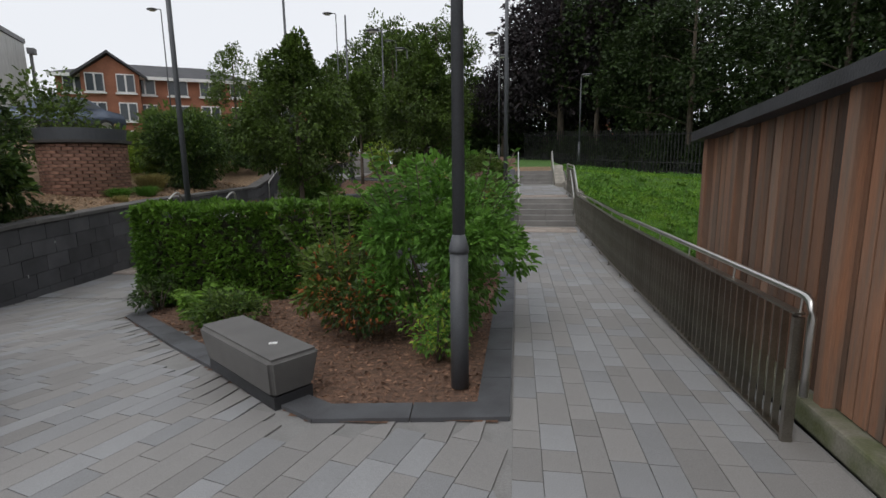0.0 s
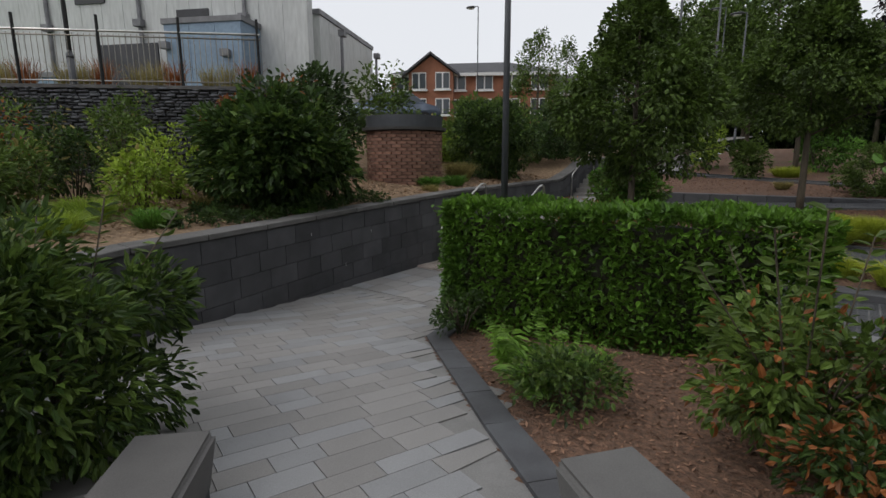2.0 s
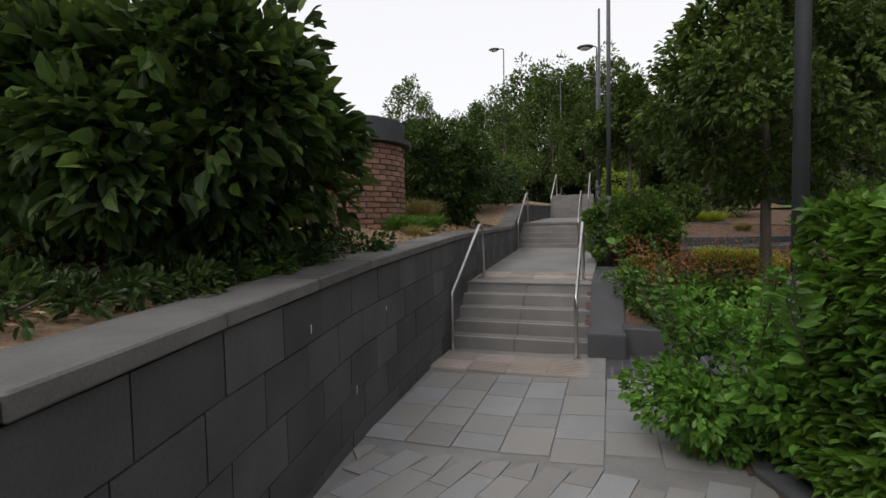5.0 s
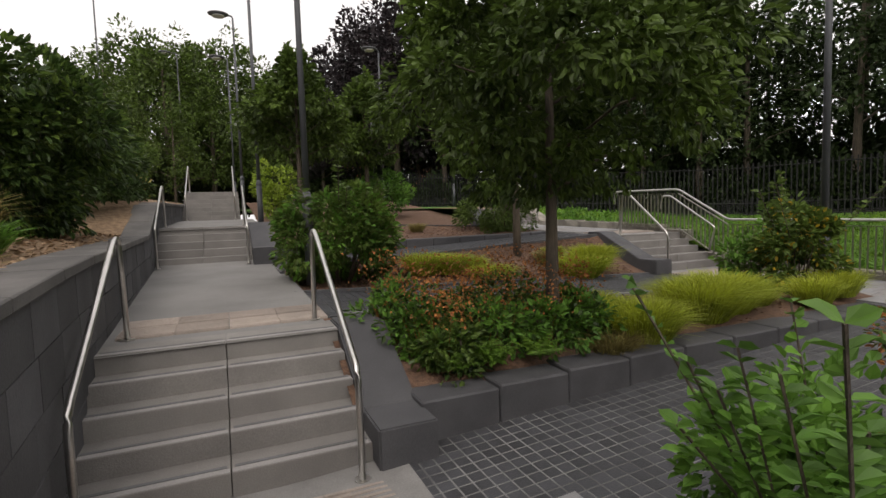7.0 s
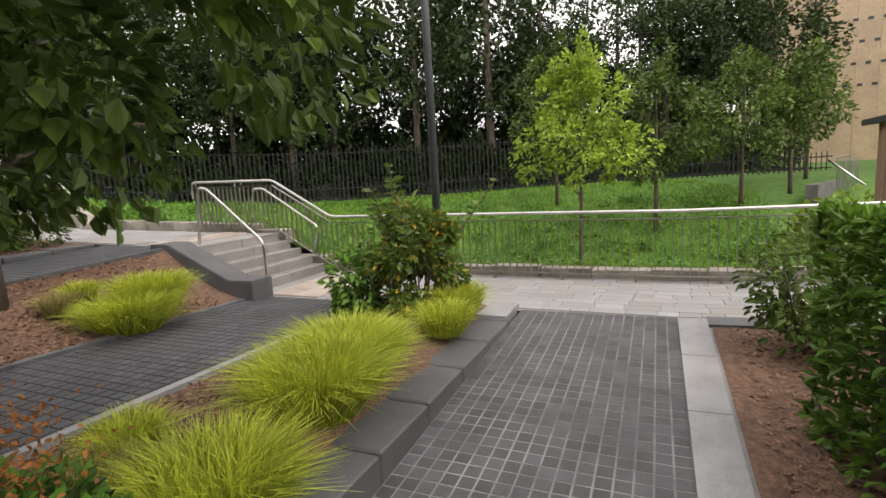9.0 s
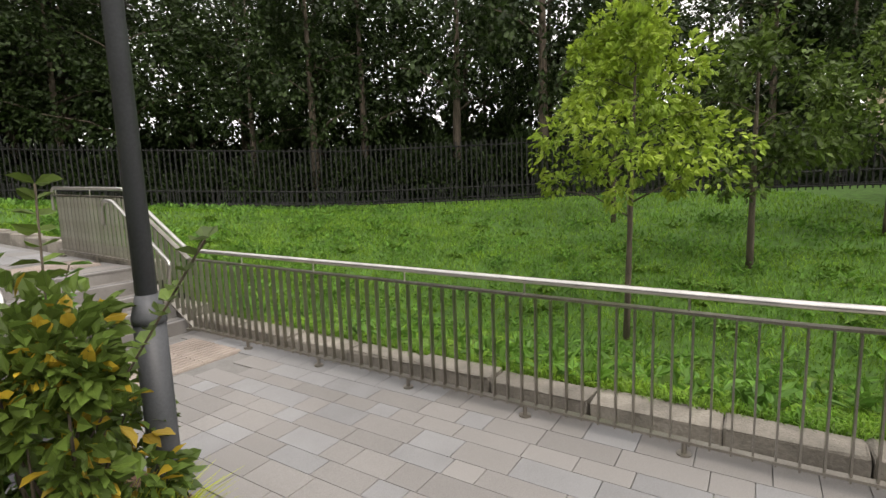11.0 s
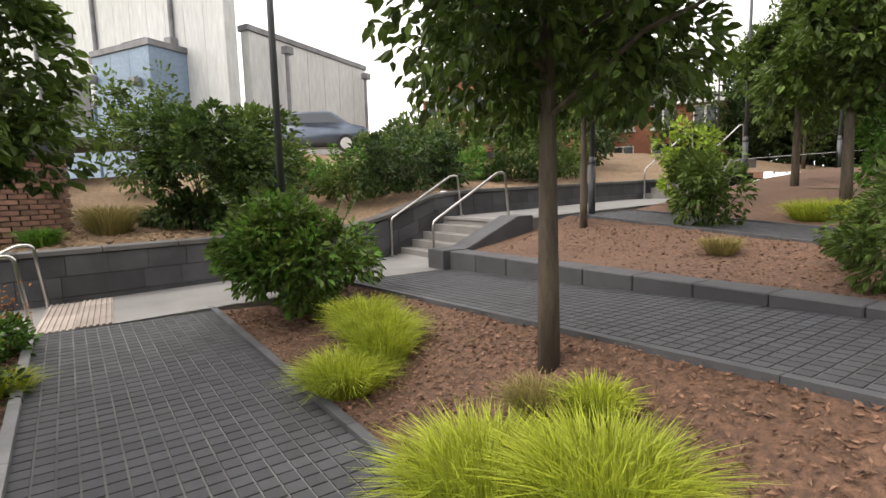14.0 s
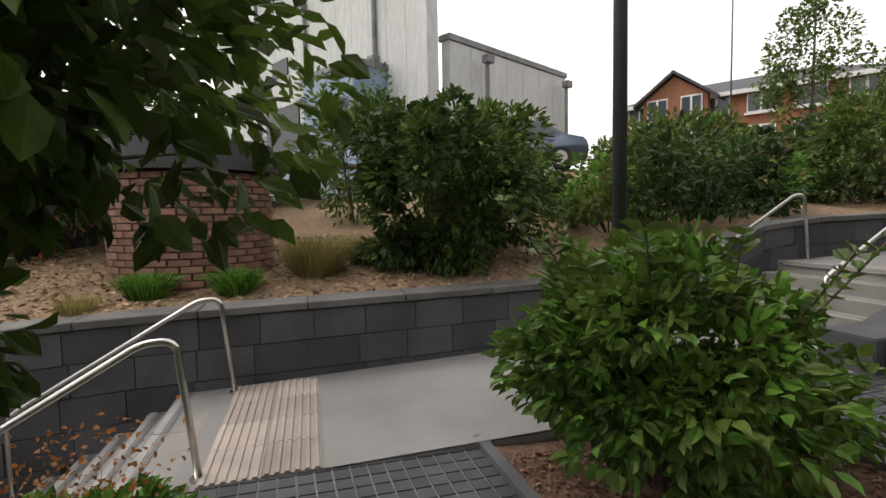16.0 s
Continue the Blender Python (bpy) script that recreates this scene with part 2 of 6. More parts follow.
def mesh_from(name, verts, faces, mat, smooth=False):
    """verts (n,3) array and faces (m,k) array, all of one size k."""
    me = bpy.data.meshes.new(name)
    verts, faces = np.asarray(verts, dtype=np.float32), np.asarray(faces, dtype=np.int32)
    me.vertices.add(len(verts))
    me.vertices.foreach_set("co", verts.ravel())
    k = faces.shape[1]
    me.loops.add(faces.size)
    me.loops.foreach_set("vertex_index", faces.ravel())
    me.polygons.add(len(faces))
    me.polygons.foreach_set("loop_start", np.arange(0, faces.size, k, dtype=np.int32))
    me.update(calc_edges=True)
    me.materials.append(mat)
    me.polygons.foreach_set("use_smooth", [bool(smooth)] * len(me.polygons))
    return me


def empty(name, loc=(0, 0, 0), rz=0.0):
    ob = new(name)
    ob.matrix_basis = pose(*loc, 0, 0, rz)
    return ob


def box(bm, cx, cy, cz, sx, sy, sz, rz=0.0, bevel=0.0):
    """A box by its centre and full sizes, turned by rz degrees about its centre."""
    m = pose(cx, cy, cz, 0, 0, rz) @ Matrix.Diagonal((sx, sy, sz, 1))
    r = bmesh.ops.create_cube(bm, size=1, matrix=m)
    if bevel:
        edges = {e for v in r["verts"] for e in v.link_edges}
        bmesh.ops.bevel(bm, geom=list(edges), offset=bevel, segments=2, profile=0.6, affect="EDGES")
    return bm


def one_box(cx, cy, cz, sx, sy, sz, rz=0.0, bevel=0.0):
    return box(bmesh.new(), cx, cy, cz, sx, sy, sz, rz, bevel)


def hexa(bm, low, high):
    """A solid from four low corners and four high corners, in the same turning order."""
    a = [bm.verts.new(p) for p in low]
    b = [bm.verts.new(p) for p in high]
    bm.faces.new(a[::-1])
    bm.faces.new(b)
    for i in range(4):
        j = (i + 1) % 4
        bm.faces.new((a[i], a[j], b[j], b[i]))
    return bm


def tube(points, radius, sides=10, bm=None, radii=None):
    """A round bar swept along points."""
    bm = bm or bmesh.new()
    pts = [Vector(p) for p in points]
    rings = []
    for i, p in enumerate(pts):
        d = (pts[min(i + 1, len(pts) - 1)] - pts[max(i - 1, 0)]).normalized()
        up = Vector((0, 0, 1)) if abs(d.z) < 0.95 else Vector((1, 0, 0))
        u = d.cross(up).normalized()
        v = d.cross(u)
        r = radii[i] if radii else radius
        rings.append([bm.verts.new(p + r * (math.cos(a) * u + math.sin(a) * v)) for a in np.linspace(0, 2 * math.pi, sides, endpoint=False)])
    for a, b in zip(rings, rings[1:]):
        for i in range(sides):
            j = (i + 1) % sides
            bm.faces.new((a[i], a[j], b[j], b[i]))
    bm.faces.new(rings[0])
    bm.faces.new(rings[-1][::-1])
    bmesh.ops.recalc_face_normals(bm, faces=bm.faces[:])
    return bm


def rounded(points, radius=0.08, steps=4):
    """The corner points of a bent bar with each inner corner rounded off."""
    pts = [Vector(p) for p in points]
    out = [pts[0]]
    for a, b, c in zip(pts, pts[1:], pts[2:]):
        r = min(radius, (b - a).length * 0.45, (c - b).length * 0.45)
        p, q = b + (a - b).normalized() * r, b + (c - b).normalized() * r
        for k in range(steps + 1):
            s = k / steps
            out.append((1 - s) ** 2 * p + 2 * s * (1 - s) * b + s * s * q)
    out.append(pts[-1])
    return out


def leaf_arrays(pos, direction, rng, size, width=0.5, jitter=0.35, fold=0.25, fine=True):
    """Folded leaves at pos that point along direction. Returns vertices and four-sided faces."""
    n = len(pos)
    d = direction + rng.normal(0, jitter, (n, 3))
    d /= np.linalg.norm(d, axis=1, keepdims=True) + 1e-9
    r = rng.normal(0, 1, (n, 3)) + np.array([0, 0, 0.001])
    s = np.cross(d, np.array([0, 0, 1.0]) + 0.6 * r)
    s /= np.linalg.norm(s, axis=1, keepdims=True) + 1e-9
    u = np.cross(s, d)
    L = (size * rng.uniform(0.65, 1.25, n))[:, None]
    w = L * width * 0.5
    base, tip = pos, pos + d * L - u * L * 0.12
    if fine:
        v = np.stack([base, base + d * L * 0.3 + s * w + u * w * fold, base + d * L * 0.7 + s * w * 0.75 + u * w * fold, tip,
                      base + d * L * 0.7 - s * w * 0.75 + u * w * fold, base + d * L * 0.3 - s * w + u * w * fold], 1).reshape(-1, 3)
        i = np.arange(n)[:, None] * 6
        f = np.concatenate([i + np.array([[0, 1, 2, 3]]), i + np.array([[0, 3, 4, 5]])], 0)
    else:
        v = np.stack([base, base + d * L * 0.45 + s * w + u * w * fold, tip, base + d * L * 0.45 - s * w], 1).reshape(-1, 3)
        i = np.arange(n)[:, None] * 4
        f = i + np.array([[0, 1, 2, 3]])
    return v, f


def blade_arrays(pos, direction, rng, length, width, droop):
    """Arching grass blades, two quads each."""
    n = len(pos)
    d = direction / (np.linalg.norm(direction, axis=1, keepdims=True) + 1e-9)
    L = (length * rng.uniform(0.6, 1.15, n))[:, None]
    s = np.cross(d, np.array([0, 0, 1.0]) + rng.normal(0, 0.3, (n, 3)))
    s /= np.linalg.norm(s, axis=1, keepdims=True) + 1e-9
    out = d * np.array([1, 1, 0])
    mid = pos + d * L * 0.55
    tip = pos + d * L * 0.85 + out * L * 0.35 * droop - np.array([0, 0, 1.0]) * L * 0.3 * droop
    w = width * 0.5
    v = np.stack([pos - s * w, pos + s * w, mid + s * w * 0.8, mid - s * w * 0.8, tip + s * w * 0.15, tip - s * w * 0.15], 1).reshape(-1, 3)
    i = np.arange(n)[:, None] * 6
    return v, np.concatenate([i + np.array([[0, 1, 2, 3]]), i + np.array([[3, 2, 4, 5]])], 0)


def inside(px, py, poly):
    """Whether points lie in a polygon."""
    px, py = np.asarray(px, float), np.asarray(py, float)
    hit = np.zeros(px.shape, bool)
    for (x0, y0), (x1, y1) in zip(poly, poly[1:] + poly[:1]):
        cross = (y0 > py) != (y1 > py)
        hit ^= cross & (px < (x1 - x0) * (py - y0) / ((y1 - y0) or 1e-9) + x0)
    return hit


def lerp(x, xs, ys):
    return float(np.interp(x, xs, ys))


# ---------------------------------------------------------------- levels of the place
def right_z(y):
    return lerp(y, [2.5, 8.0, 13.45], [0.0, -0.14, -0.11])


def left_z(y):
    return lerp(y, [0.5, 3.5, 5.5, 7.0, 9.6], [0.0, -0.28, -0.48, -0.55, -0.53])


def plaza_z(x, y):
    s = min(max(-x / 7.0, 0), 1)
    return (1 - s) * right_z(y) + s * left_z(y)


def ramp_a_z(x):
    return lerp(x, [-6.4, 0.0], [-0.53, -0.14])


def ramp_b_z(x):
    return lerp(x, [-6.6, 0.0], [0.18, -0.12])


def ramp_c_z(x):
    return lerp(x, [-6.6, -0.5], [0.3, 0.56])


def ramp_d_z(x):
    return lerp(x, [-6.6, 0.0], [1.0, 0.68])


def land_l_z(y):
    return lerp(y, [10.65, 16.3, 17.35, 23.0], [0.165, 0.32, 0.99, 1.15])


def land_r_z(y):
    return lerp(y, [14.4, 19.5, 20.4, 24], [0.545, 0.69, 1.24, 1.35])


WALL_Y = [-1.0, 1.5, 3.4, 5.5, 7.0, 9.7, 12.5, 16.5, 24.0, 30.0]
WALL_X = [-4.9, -6.0, -7.2, -7.75, -8.0, -8.16, -8.3, -8.5, -8.6, -8.6]


def wall_x(y):
    return lerp(y, WALL_Y, WALL_X)


def cap_z(y):
    return lerp(y, [1.5, 3.5, 5.0, 6.0, 7.5, 10.3, 15.6, 17.3, 24, 30], [0.64, 0.66, 0.66, 0.68, 0.74, 0.86, 0.92, 1.5, 1.65, 1.9])


def bank_z(x, y):
    """The planted bank behind the wall, rising away from it."""
    d = wall_x(y) - x
    return cap_z(y) - 0.06 + min(max(d, 0), 9) * lerp(y, [2, 8, 14, 24], [0.06, 0.12, 0.16, 0.16])


def lawn_z(x, y):
    """The lawn behind the right rail: it dips into a hollow, then rises to the railings."""
    edge = lerp(y, [0, 8, 13.4, 15, 19.5, 21, 30], [0.0, -0.04, 0.02, 0.5, 0.75, 1.2, 1.4])
    low = lerp(x, [1.95, 4, 6.5, 9, 12, 16, 40], [0, -0.7, -1.35, -0.6, 0.1, 0.7, 1.2])
    high = lerp(x, [1.95, 6, 13, 40], [0, 0.2, 0.6, 1.0])
    s = min(max((y - 13) / 7, 0), 1)
    return edge * min(max(1 - (x - 1.95) / 9, 0), 1) + low * (1 - s) + high * s

# ---------------------------------------------------------------- ground and terrain


def sheet(name, mat, x0, x1, y0, y1, nx, ny, fz, keep=None, label="", kind="structure", category=""):
    """A ground sheet as a grid, whose height fz(x, y) gives."""
    xs, ys = np.linspace(x0, x1, nx + 1), np.linspace(y0, y1, ny + 1)
    v = [(x, y, fz(x, y)) for y in ys for x in xs]
    f = [(j * (nx + 1) + i, j * (nx + 1) + i + 1, (j + 1) * (nx + 1) + i + 1, (j + 1) * (nx + 1) + i) for j in range(ny) for i in range(nx)
         if keep is None or keep((xs[i] + xs[i + 1]) / 2, (ys[j] + ys[j + 1]) / 2)]
    ob = new(name, mesh_from(name, v, f, mat, True))
    return tagged(ob, label, category, "", kind)


def strip(name, mat, x0, x1, y_low, y_high, fz, label, n=24):
    """A paved strip along x between two edges given as functions of x."""
    xs = np.linspace(x0, x1, n + 1)
    v = [(x, y, fz(x)) for x in xs for y in (y_low(x), y_high(x))]
    f = [(2 * i, 2 * i + 2, 2 * i + 3, 2 * i + 1) for i in range(n)]
    ob = new(name, mesh_from(name, v, f, mat))
    return tagged(ob, label, "paving", "", "structure")


# edges of the ramps
A_S, A_N = (lambda x: 8.1), (lambda x: 9.7 - 0.06 * min(max((x + 6.4) / 6.4, 0), 1))
B_S, B_N = (lambda x: 11.1 + 0.055 * (x + 6.6)), (lambda x: 12.7 + 0.075 * (x + 6.6))
C_S, C_N = (lambda x: 14.42 + 0.03 * (x + 6.6)), (lambda x: 16.05 + 0.045 * (x + 6.6))
D_S, D_N = (lambda x: 18.9 - 0.12 * (x + 6.6)), (lambda x: 20.6 - 0.12 * (x + 6.6))

far_ground = sheet("ground", M_SOIL_SHADE, -600, 600, -600, 600, 24, 24, lambda x, y: -1.75 if abs(x) < 60 and abs(y) < 60 else -0.9,
                   label="earth ground reaching away to the horizon", category="ground")

BED = [(0.0, 2.92), (-1.27, 2.8), (-1.75, 3.1), (-3.4, 4.3), (-5.1, 5.65), (-5.5, 7.0), (-5.45, 7.85), (-0.05, 7.85)]


INNER = [(-0.25, 3.2), (-1.2, 3.1), (-1.8, 3.45), (-3.45, 4.65), (-4.85, 5.85), (-5.2, 7.0), (-5.2, 7.6), (-0.3, 7.6)]


def in_bed(x, y):
    return bool(inside(x, y, BED))


plaza = sheet("pavement", M_JOINT, -9, 1.75, -8, 9.72, 60, 100, lambda x, y: plaza_z(x, y) - 0.012,
              lambda x, y: x > wall_x(y) - 0.1 and not (x > -6.4 and x < -0.05 and y > 8.1) and not inside(x, y, INNER), "pale granite slab paving of the lower paths", category="paving")
lower_bed = sheet("planting_bed", M_MULCH, -5.6, 0.0, 2.75, 7.95, 80, 80,
                  lambda x, y: plaza_z(x, y) - 0.005 + 0.02 * noise.noise((x * 1.3, y * 1.3, 0)), in_bed,
                  "bark mulch bed with shrubs and hedge", category="bed")
right_path = sheet("path", M_JOINT, -0.1, 1.75, 9.72, 13.5, 6, 20, lambda x, y: right_z(y) - 0.012, None,
                   "pale slab path beside the railing", category="path")
hill = sheet("ground", M_GROUND, -75, -24, -20, 85, 10, 20, lambda x, y: 1.9, None, "grassy ground rising behind the bank", category="ground")
land_left = sheet("landing", M_CONC, -8.7, -6.5, 10.62, 16.4, 8, 24, lambda x, y: land_l_z(y) - 0.008, None,
                  "grey concrete landing between stair flights", category="landing")
land_left_up = sheet("landing", M_CONC, -8.8, -6.6, 17.3, 24.0, 8, 24, lambda x, y: land_l_z(y) - 0.008, None,
                     "grey concrete upper landing", category="landing")
land_right = sheet("landing", M_JOINT, -0.1, 1.6, 14.38, 19.6, 8, 24, lambda x, y: land_r_z(y) - 0.012, None,
                   "pale slab landing between stair flights", category="landing")
land_right_up = sheet("path", M_STRAW, -0.3, 1.5, 20.35, 28, 8, 24, lambda x, y: land_r_z(y), None,
                      "worn earth path at the head of the steps", category="path")
ramp_a = strip("ramp", M_SJOINT, -6.45, -0.02, A_S, A_N, lambda x: ramp_a_z(x) + 0.002, "dark sett ramp with pale mortar joints")
ramp_b = strip("ramp", M_SJOINT, -6.6, -0.1, B_S, B_N, lambda x: ramp_b_z(x) - 0.004, "dark sett ramp with pale mortar joints")
ramp_c = strip("ramp", M_SJOINT, -6.6, -0.1, C_S, C_N, lambda x: ramp_c_z(x) - 0.004, "dark sett ramp with pale mortar joints")
ramp_d = strip("ramp", M_SJOINT, -6.6, -0.1, D_S, D_N, lambda x: ramp_d_z(x) - 0.004, "dark sett ramp with pale mortar joints")


def solid_under(name, corners, drop, mat, label):
    """The body under a landing or ramp, from its four top corners down."""
    bm = hexa(bmesh.new(), [(x, y, drop) for x, y, z in corners], corners)
    bmesh.ops.recalc_face_normals(bm, faces=bm.faces[:])
    return tagged(obj_from(name, bm, mat), label, "base", "", "structure")


for x0, x1, y0, y1, fz in ((-8.7, -6.5, 10.8, 16.3, land_l_z), (-8.8, -6.6, 17.6, 24.0, land_l_z), (-0.1, 1.66, 14.6, 19.5, land_r_z)):
    solid_under("landing_base", [(x0, y0, fz(y0) - 0.02), (x1, y0, fz(y0) - 0.02), (x1, y1, fz(y1) - 0.02), (x0, y1, fz(y1) - 0.02)], -1.75, M_CONC, "concrete body under the landing")
for lo, hi, fz in ((B_S, B_N, ramp_b_z), (C_S, C_N, ramp_c_z), (D_S, D_N, ramp_d_z)):
    solid_under("ramp_base", [(-6.6, lo(-6.6), fz(-6.6) - 0.012), (-0.1, lo(-0.1), fz(-0.1) - 0.012), (-0.1, hi(-0.1), fz(-0.1) - 0.012), (-6.6, hi(-6.6), fz(-6.6) - 0.012)], -1.75, M_KERB, "dark body under the sett ramp")


def bed_between(name, y0, y1, z0, z1, x0=-6.55, x1=-0.1, mat=M_MULCH, label="bark mulch terrace bed", bulge=0.06):
    """A planted terrace between two edges, its height running from z0(x) to z1(x)."""
    nx, ny = 34, 14
    v = []
    for j in range(ny + 1):
        s = j / ny
        for i in range(nx + 1):
            x = x0 + (x1 - x0) * i / nx
            y = y0(x) + (y1(x) - y0(x)) * s
            z = z0(x) + (z1(x) - z0(x)) * s + bulge * math.sin(math.pi * s) + 0.03 * noise.noise((x * 2, y * 2, 3))
            v.append((x, y, z))
    f = [(j * (nx + 1) + i, j * (nx + 1) + i + 1, (j + 1) * (nx + 1) + i + 1, (j + 1) * (nx + 1) + i) for j in range(ny) for i in range(nx)]
    return tagged(new(name, mesh_from(name, v, f, mat, True)), label, "bed", "", "structure")


bed_1 = bed_between("planting_bed", lambda x: A_N(x) + 0.2, lambda x: B_S(x) - 0.06, lambda x: ramp_a_z(x) + lerp(x, [-6.1, -4, -0.3], [0.24, 0.19, 0.03]), lambda x: ramp_b_z(x) + 0.0)
bed_2 = bed_between("planting_bed", lambda x: B_N(x) + 0.05, lambda x: C_S(x) - 0.05, lambda x: ramp_b_z(x) + 0.01, lambda x: ramp_c_z(x) + 0.0, bulge=-0.1)
bed_3 = bed_between("planting_bed", lambda x: C_N(x) + 0.2, lambda x: D_S(x) - 0.05, lambda x: ramp_c_z(x) + lerp(x, [-6.4, -0.8], [0.22, 0.03]), lambda x: ramp_d_z(x) + 0.0, bulge=-0.02)
bed_4 = bed_between("planting_bed", lambda x: D_N(x) + 0.05, lambda x: 30.0, lambda x: ramp_d_z(x) + 0.02, lambda x: 1.9)

bank = sheet("bank", M_STRAW, -26, -4.5, -10, 44, 60, 110,
             lambda x, y: bank_z(x, y) + 0.07 * noise.noise((x * 0.9, y * 0.9, 7)), lambda x, y: x < wall_x(y) - 0.2,
             "straw mulched planted bank behind the wall", category="bank")
lawn = sheet("lawn", M_GROUND, 1.93, 60, -10, 60, 90, 110,
             lambda x, y: lawn_z(x, y) + 0.04 * noise.noise((x * 0.6, y * 0.6, 2)), lambda x, y: not (y < 5.2 and x < 4.4),
             "rough green grass rising to the railings", category="lawn")
upper_lawn = sheet("lawn", M_GROUND, -6.6, 2.2, 24, 60, 20, 40, lambda x, y: 1.34 + 0.03 * (y - 24) + 0.03 * noise.noise((x, y, 1)), None,
                   "mown grass above the steps", category="lawn")

# ---------------------------------------------------------------- retaining wall with coping
wall_back = empty("wall_west", (0, 0, 0))
tagged(wall_back, "dark block retaining wall with weathered coping", "wall", "", "structure")
ys = np.concatenate([np.arange(-1.0, 30.01, 0.5)])
bm = bmesh.new()
rows_w = []
for y in ys:
    x, z0 = wall_x(y), -1.75
    rows_w.append([bm.verts.new(p) for p in ((x + 0.0, y, z0), (x + 0.0, y, cap_z(y) - 0.07), (x - 0.3, y, cap_z(y) - 0.07), (x - 0.3, y, z0))])
for a, b in zip(rows_w, rows_w[1:]):
    for i in range(3):
        bm.faces.new((a[i], a[i + 1], b[i + 1], b[i]))
bmesh.ops.recalc_face_normals(bm, faces=bm.faces[:])
part("core", bm, M_WJOINT, wall_back)
# coping stones
y = -0.9
k = 0
while y < 27:
    L = 0.9
    a, b = y, y + L - 0.008
    xa, xb, za, zb = wall_x(a), wall_x(b), cap_z(a), cap_z(b)
    bm = hexa(bmesh.new(), [(xa + 0.04, a, za - 0.07), (xb + 0.04, b, zb - 0.07), (xb - 0.34, b, zb - 0.07), (xa - 0.34, a, za - 0.07)],
              [(xa + 0.04, a, za), (xb + 0.04, b, zb), (xb - 0.34, b, zb), (xa - 0.34, a, za)])
    bmesh.ops.bevel(bm, geom=bm.edges[:], offset=0.008, segments=1, affect="EDGES")
    bmesh.ops.recalc_face_normals(bm, faces=bm.faces[:])
    part("coping_stone", bm, M_COPE, wall_back)
    y += L
# face blocks, in courses down from the coping
rng = np.random.default_rng(5)
for c in range(5):
    y = -0.5 + (0.23 if c % 2 else 0.0)
    h = 0.27
    while y < 24:
        L = 0.46 + (0.0 if c % 2 else 0.06) * rng.random()
        ym = y + L / 2
        zt = cap_z(ym) - 0.08 - c * h
        low = land_l_z(ym) if ym > 10.6 else (left_z(ym) + (0.7 * max(0, ym - 9.6)) if ym > 9.6 else left_z(ym))
        if zt > low - 0.02:
            a, b = y, y + L - 0.008
            o = 0.012 + 0.004 * rng.random()
            sl = (cap_z(b) - cap_z(a))
            bm = hexa(bmesh.new(), [(wall_x(a), a, zt - h + 0.008 - sl / 2), (wall_x(b), b, zt - h + 0.008 + sl / 2), (wall_x(b) - 0.05, b, zt - h + 0.008 + sl / 2), (wall_x(a) - 0.05, a, zt - h + 0.008 - sl / 2)],
                      [(wall_x(a), a, zt - sl / 2), (wall_x(b), b, zt + sl / 2), (wall_x(b) - 0.05, b, zt + sl / 2), (wall_x(a) - 0.05, a, zt - sl / 2)])
            bmesh.ops.translate(bm, verts=bm.verts[:], vec=(o, 0, 0))
            bmesh.ops.recalc_face_normals(bm, faces=bm.faces[:])
            part("block", bm, M_BLOCK, wall_back)
        y += L


# ---------------------------------------------------------------- stairs


def stair(name, x0, x1, y0, z0, rise, tread, count, label, seam=True, top=True):
    """A flight that climbs towards +y, each step with a pale nosing and a dark strip."""
    root = empty(name, ((x0 + x1) / 2, y0, z0))
    tagged(root, label, "stairs", "stair flights", "")
    w = x1 - x0
    for i in range(count):
        depth = tread + (0.5 if i == count - 1 else 0.03)
        halves = ((-w / 4, w / 2 - 0.005), (w / 4, w / 2 - 0.005)) if seam else ((0, w),)
        for cx, ww in halves:
            s = part("step", one_box(cx, i * tread + depth / 2, i * rise + rise / 2 - 0.04, ww, depth, rise + 0.08, 0, 0.006), M_STEP, root)
            part("nosing", one_box(cx, i * tread + 0.03, (i + 1) * rise + 0.001, ww - 0.01, 0.05, 0.006), M_NOSE, s)
            part("grip_strip", one_box(cx, i * tread + 0.085, (i + 1) * rise + 0.001, ww - 0.04, 0.03, 0.005), M_STRIP, s)
    return root


stair("stair_flight", -8.2, -6.5, 9.64, -0.53, 0.139, 0.25, 5, "grey stone flight of five steps beside the dark wall")
stair("stair_flight", -8.55, -6.9, 16.33, 0.32, 0.134, 0.25, 5, "grey stone flight of five steps further up the wall")
stair("stair_flight", -8.6, -6.9, 24.0, 1.15, 0.14, 0.28, 7, "grey stone flight at the head of the stairs")
stair("stair_flight", -0.06, 1.66, 13.47, -0.115, 0.132, 0.23, 5, "grey stone flight of five steps beside the railing")
stair("stair_flight", -0.06, 1.42, 19.55, 0.69, 0.135, 0.22, 4, "grey stone flight of four steps near the lawn")
top_land = sheet("landing", M_STEP, -8.6, -6.9, 25.9, 45, 3, 8, lambda x, y: 2.13 + 0.05 * (y - 25.9), None, "grey path above the top flight", category="landing")


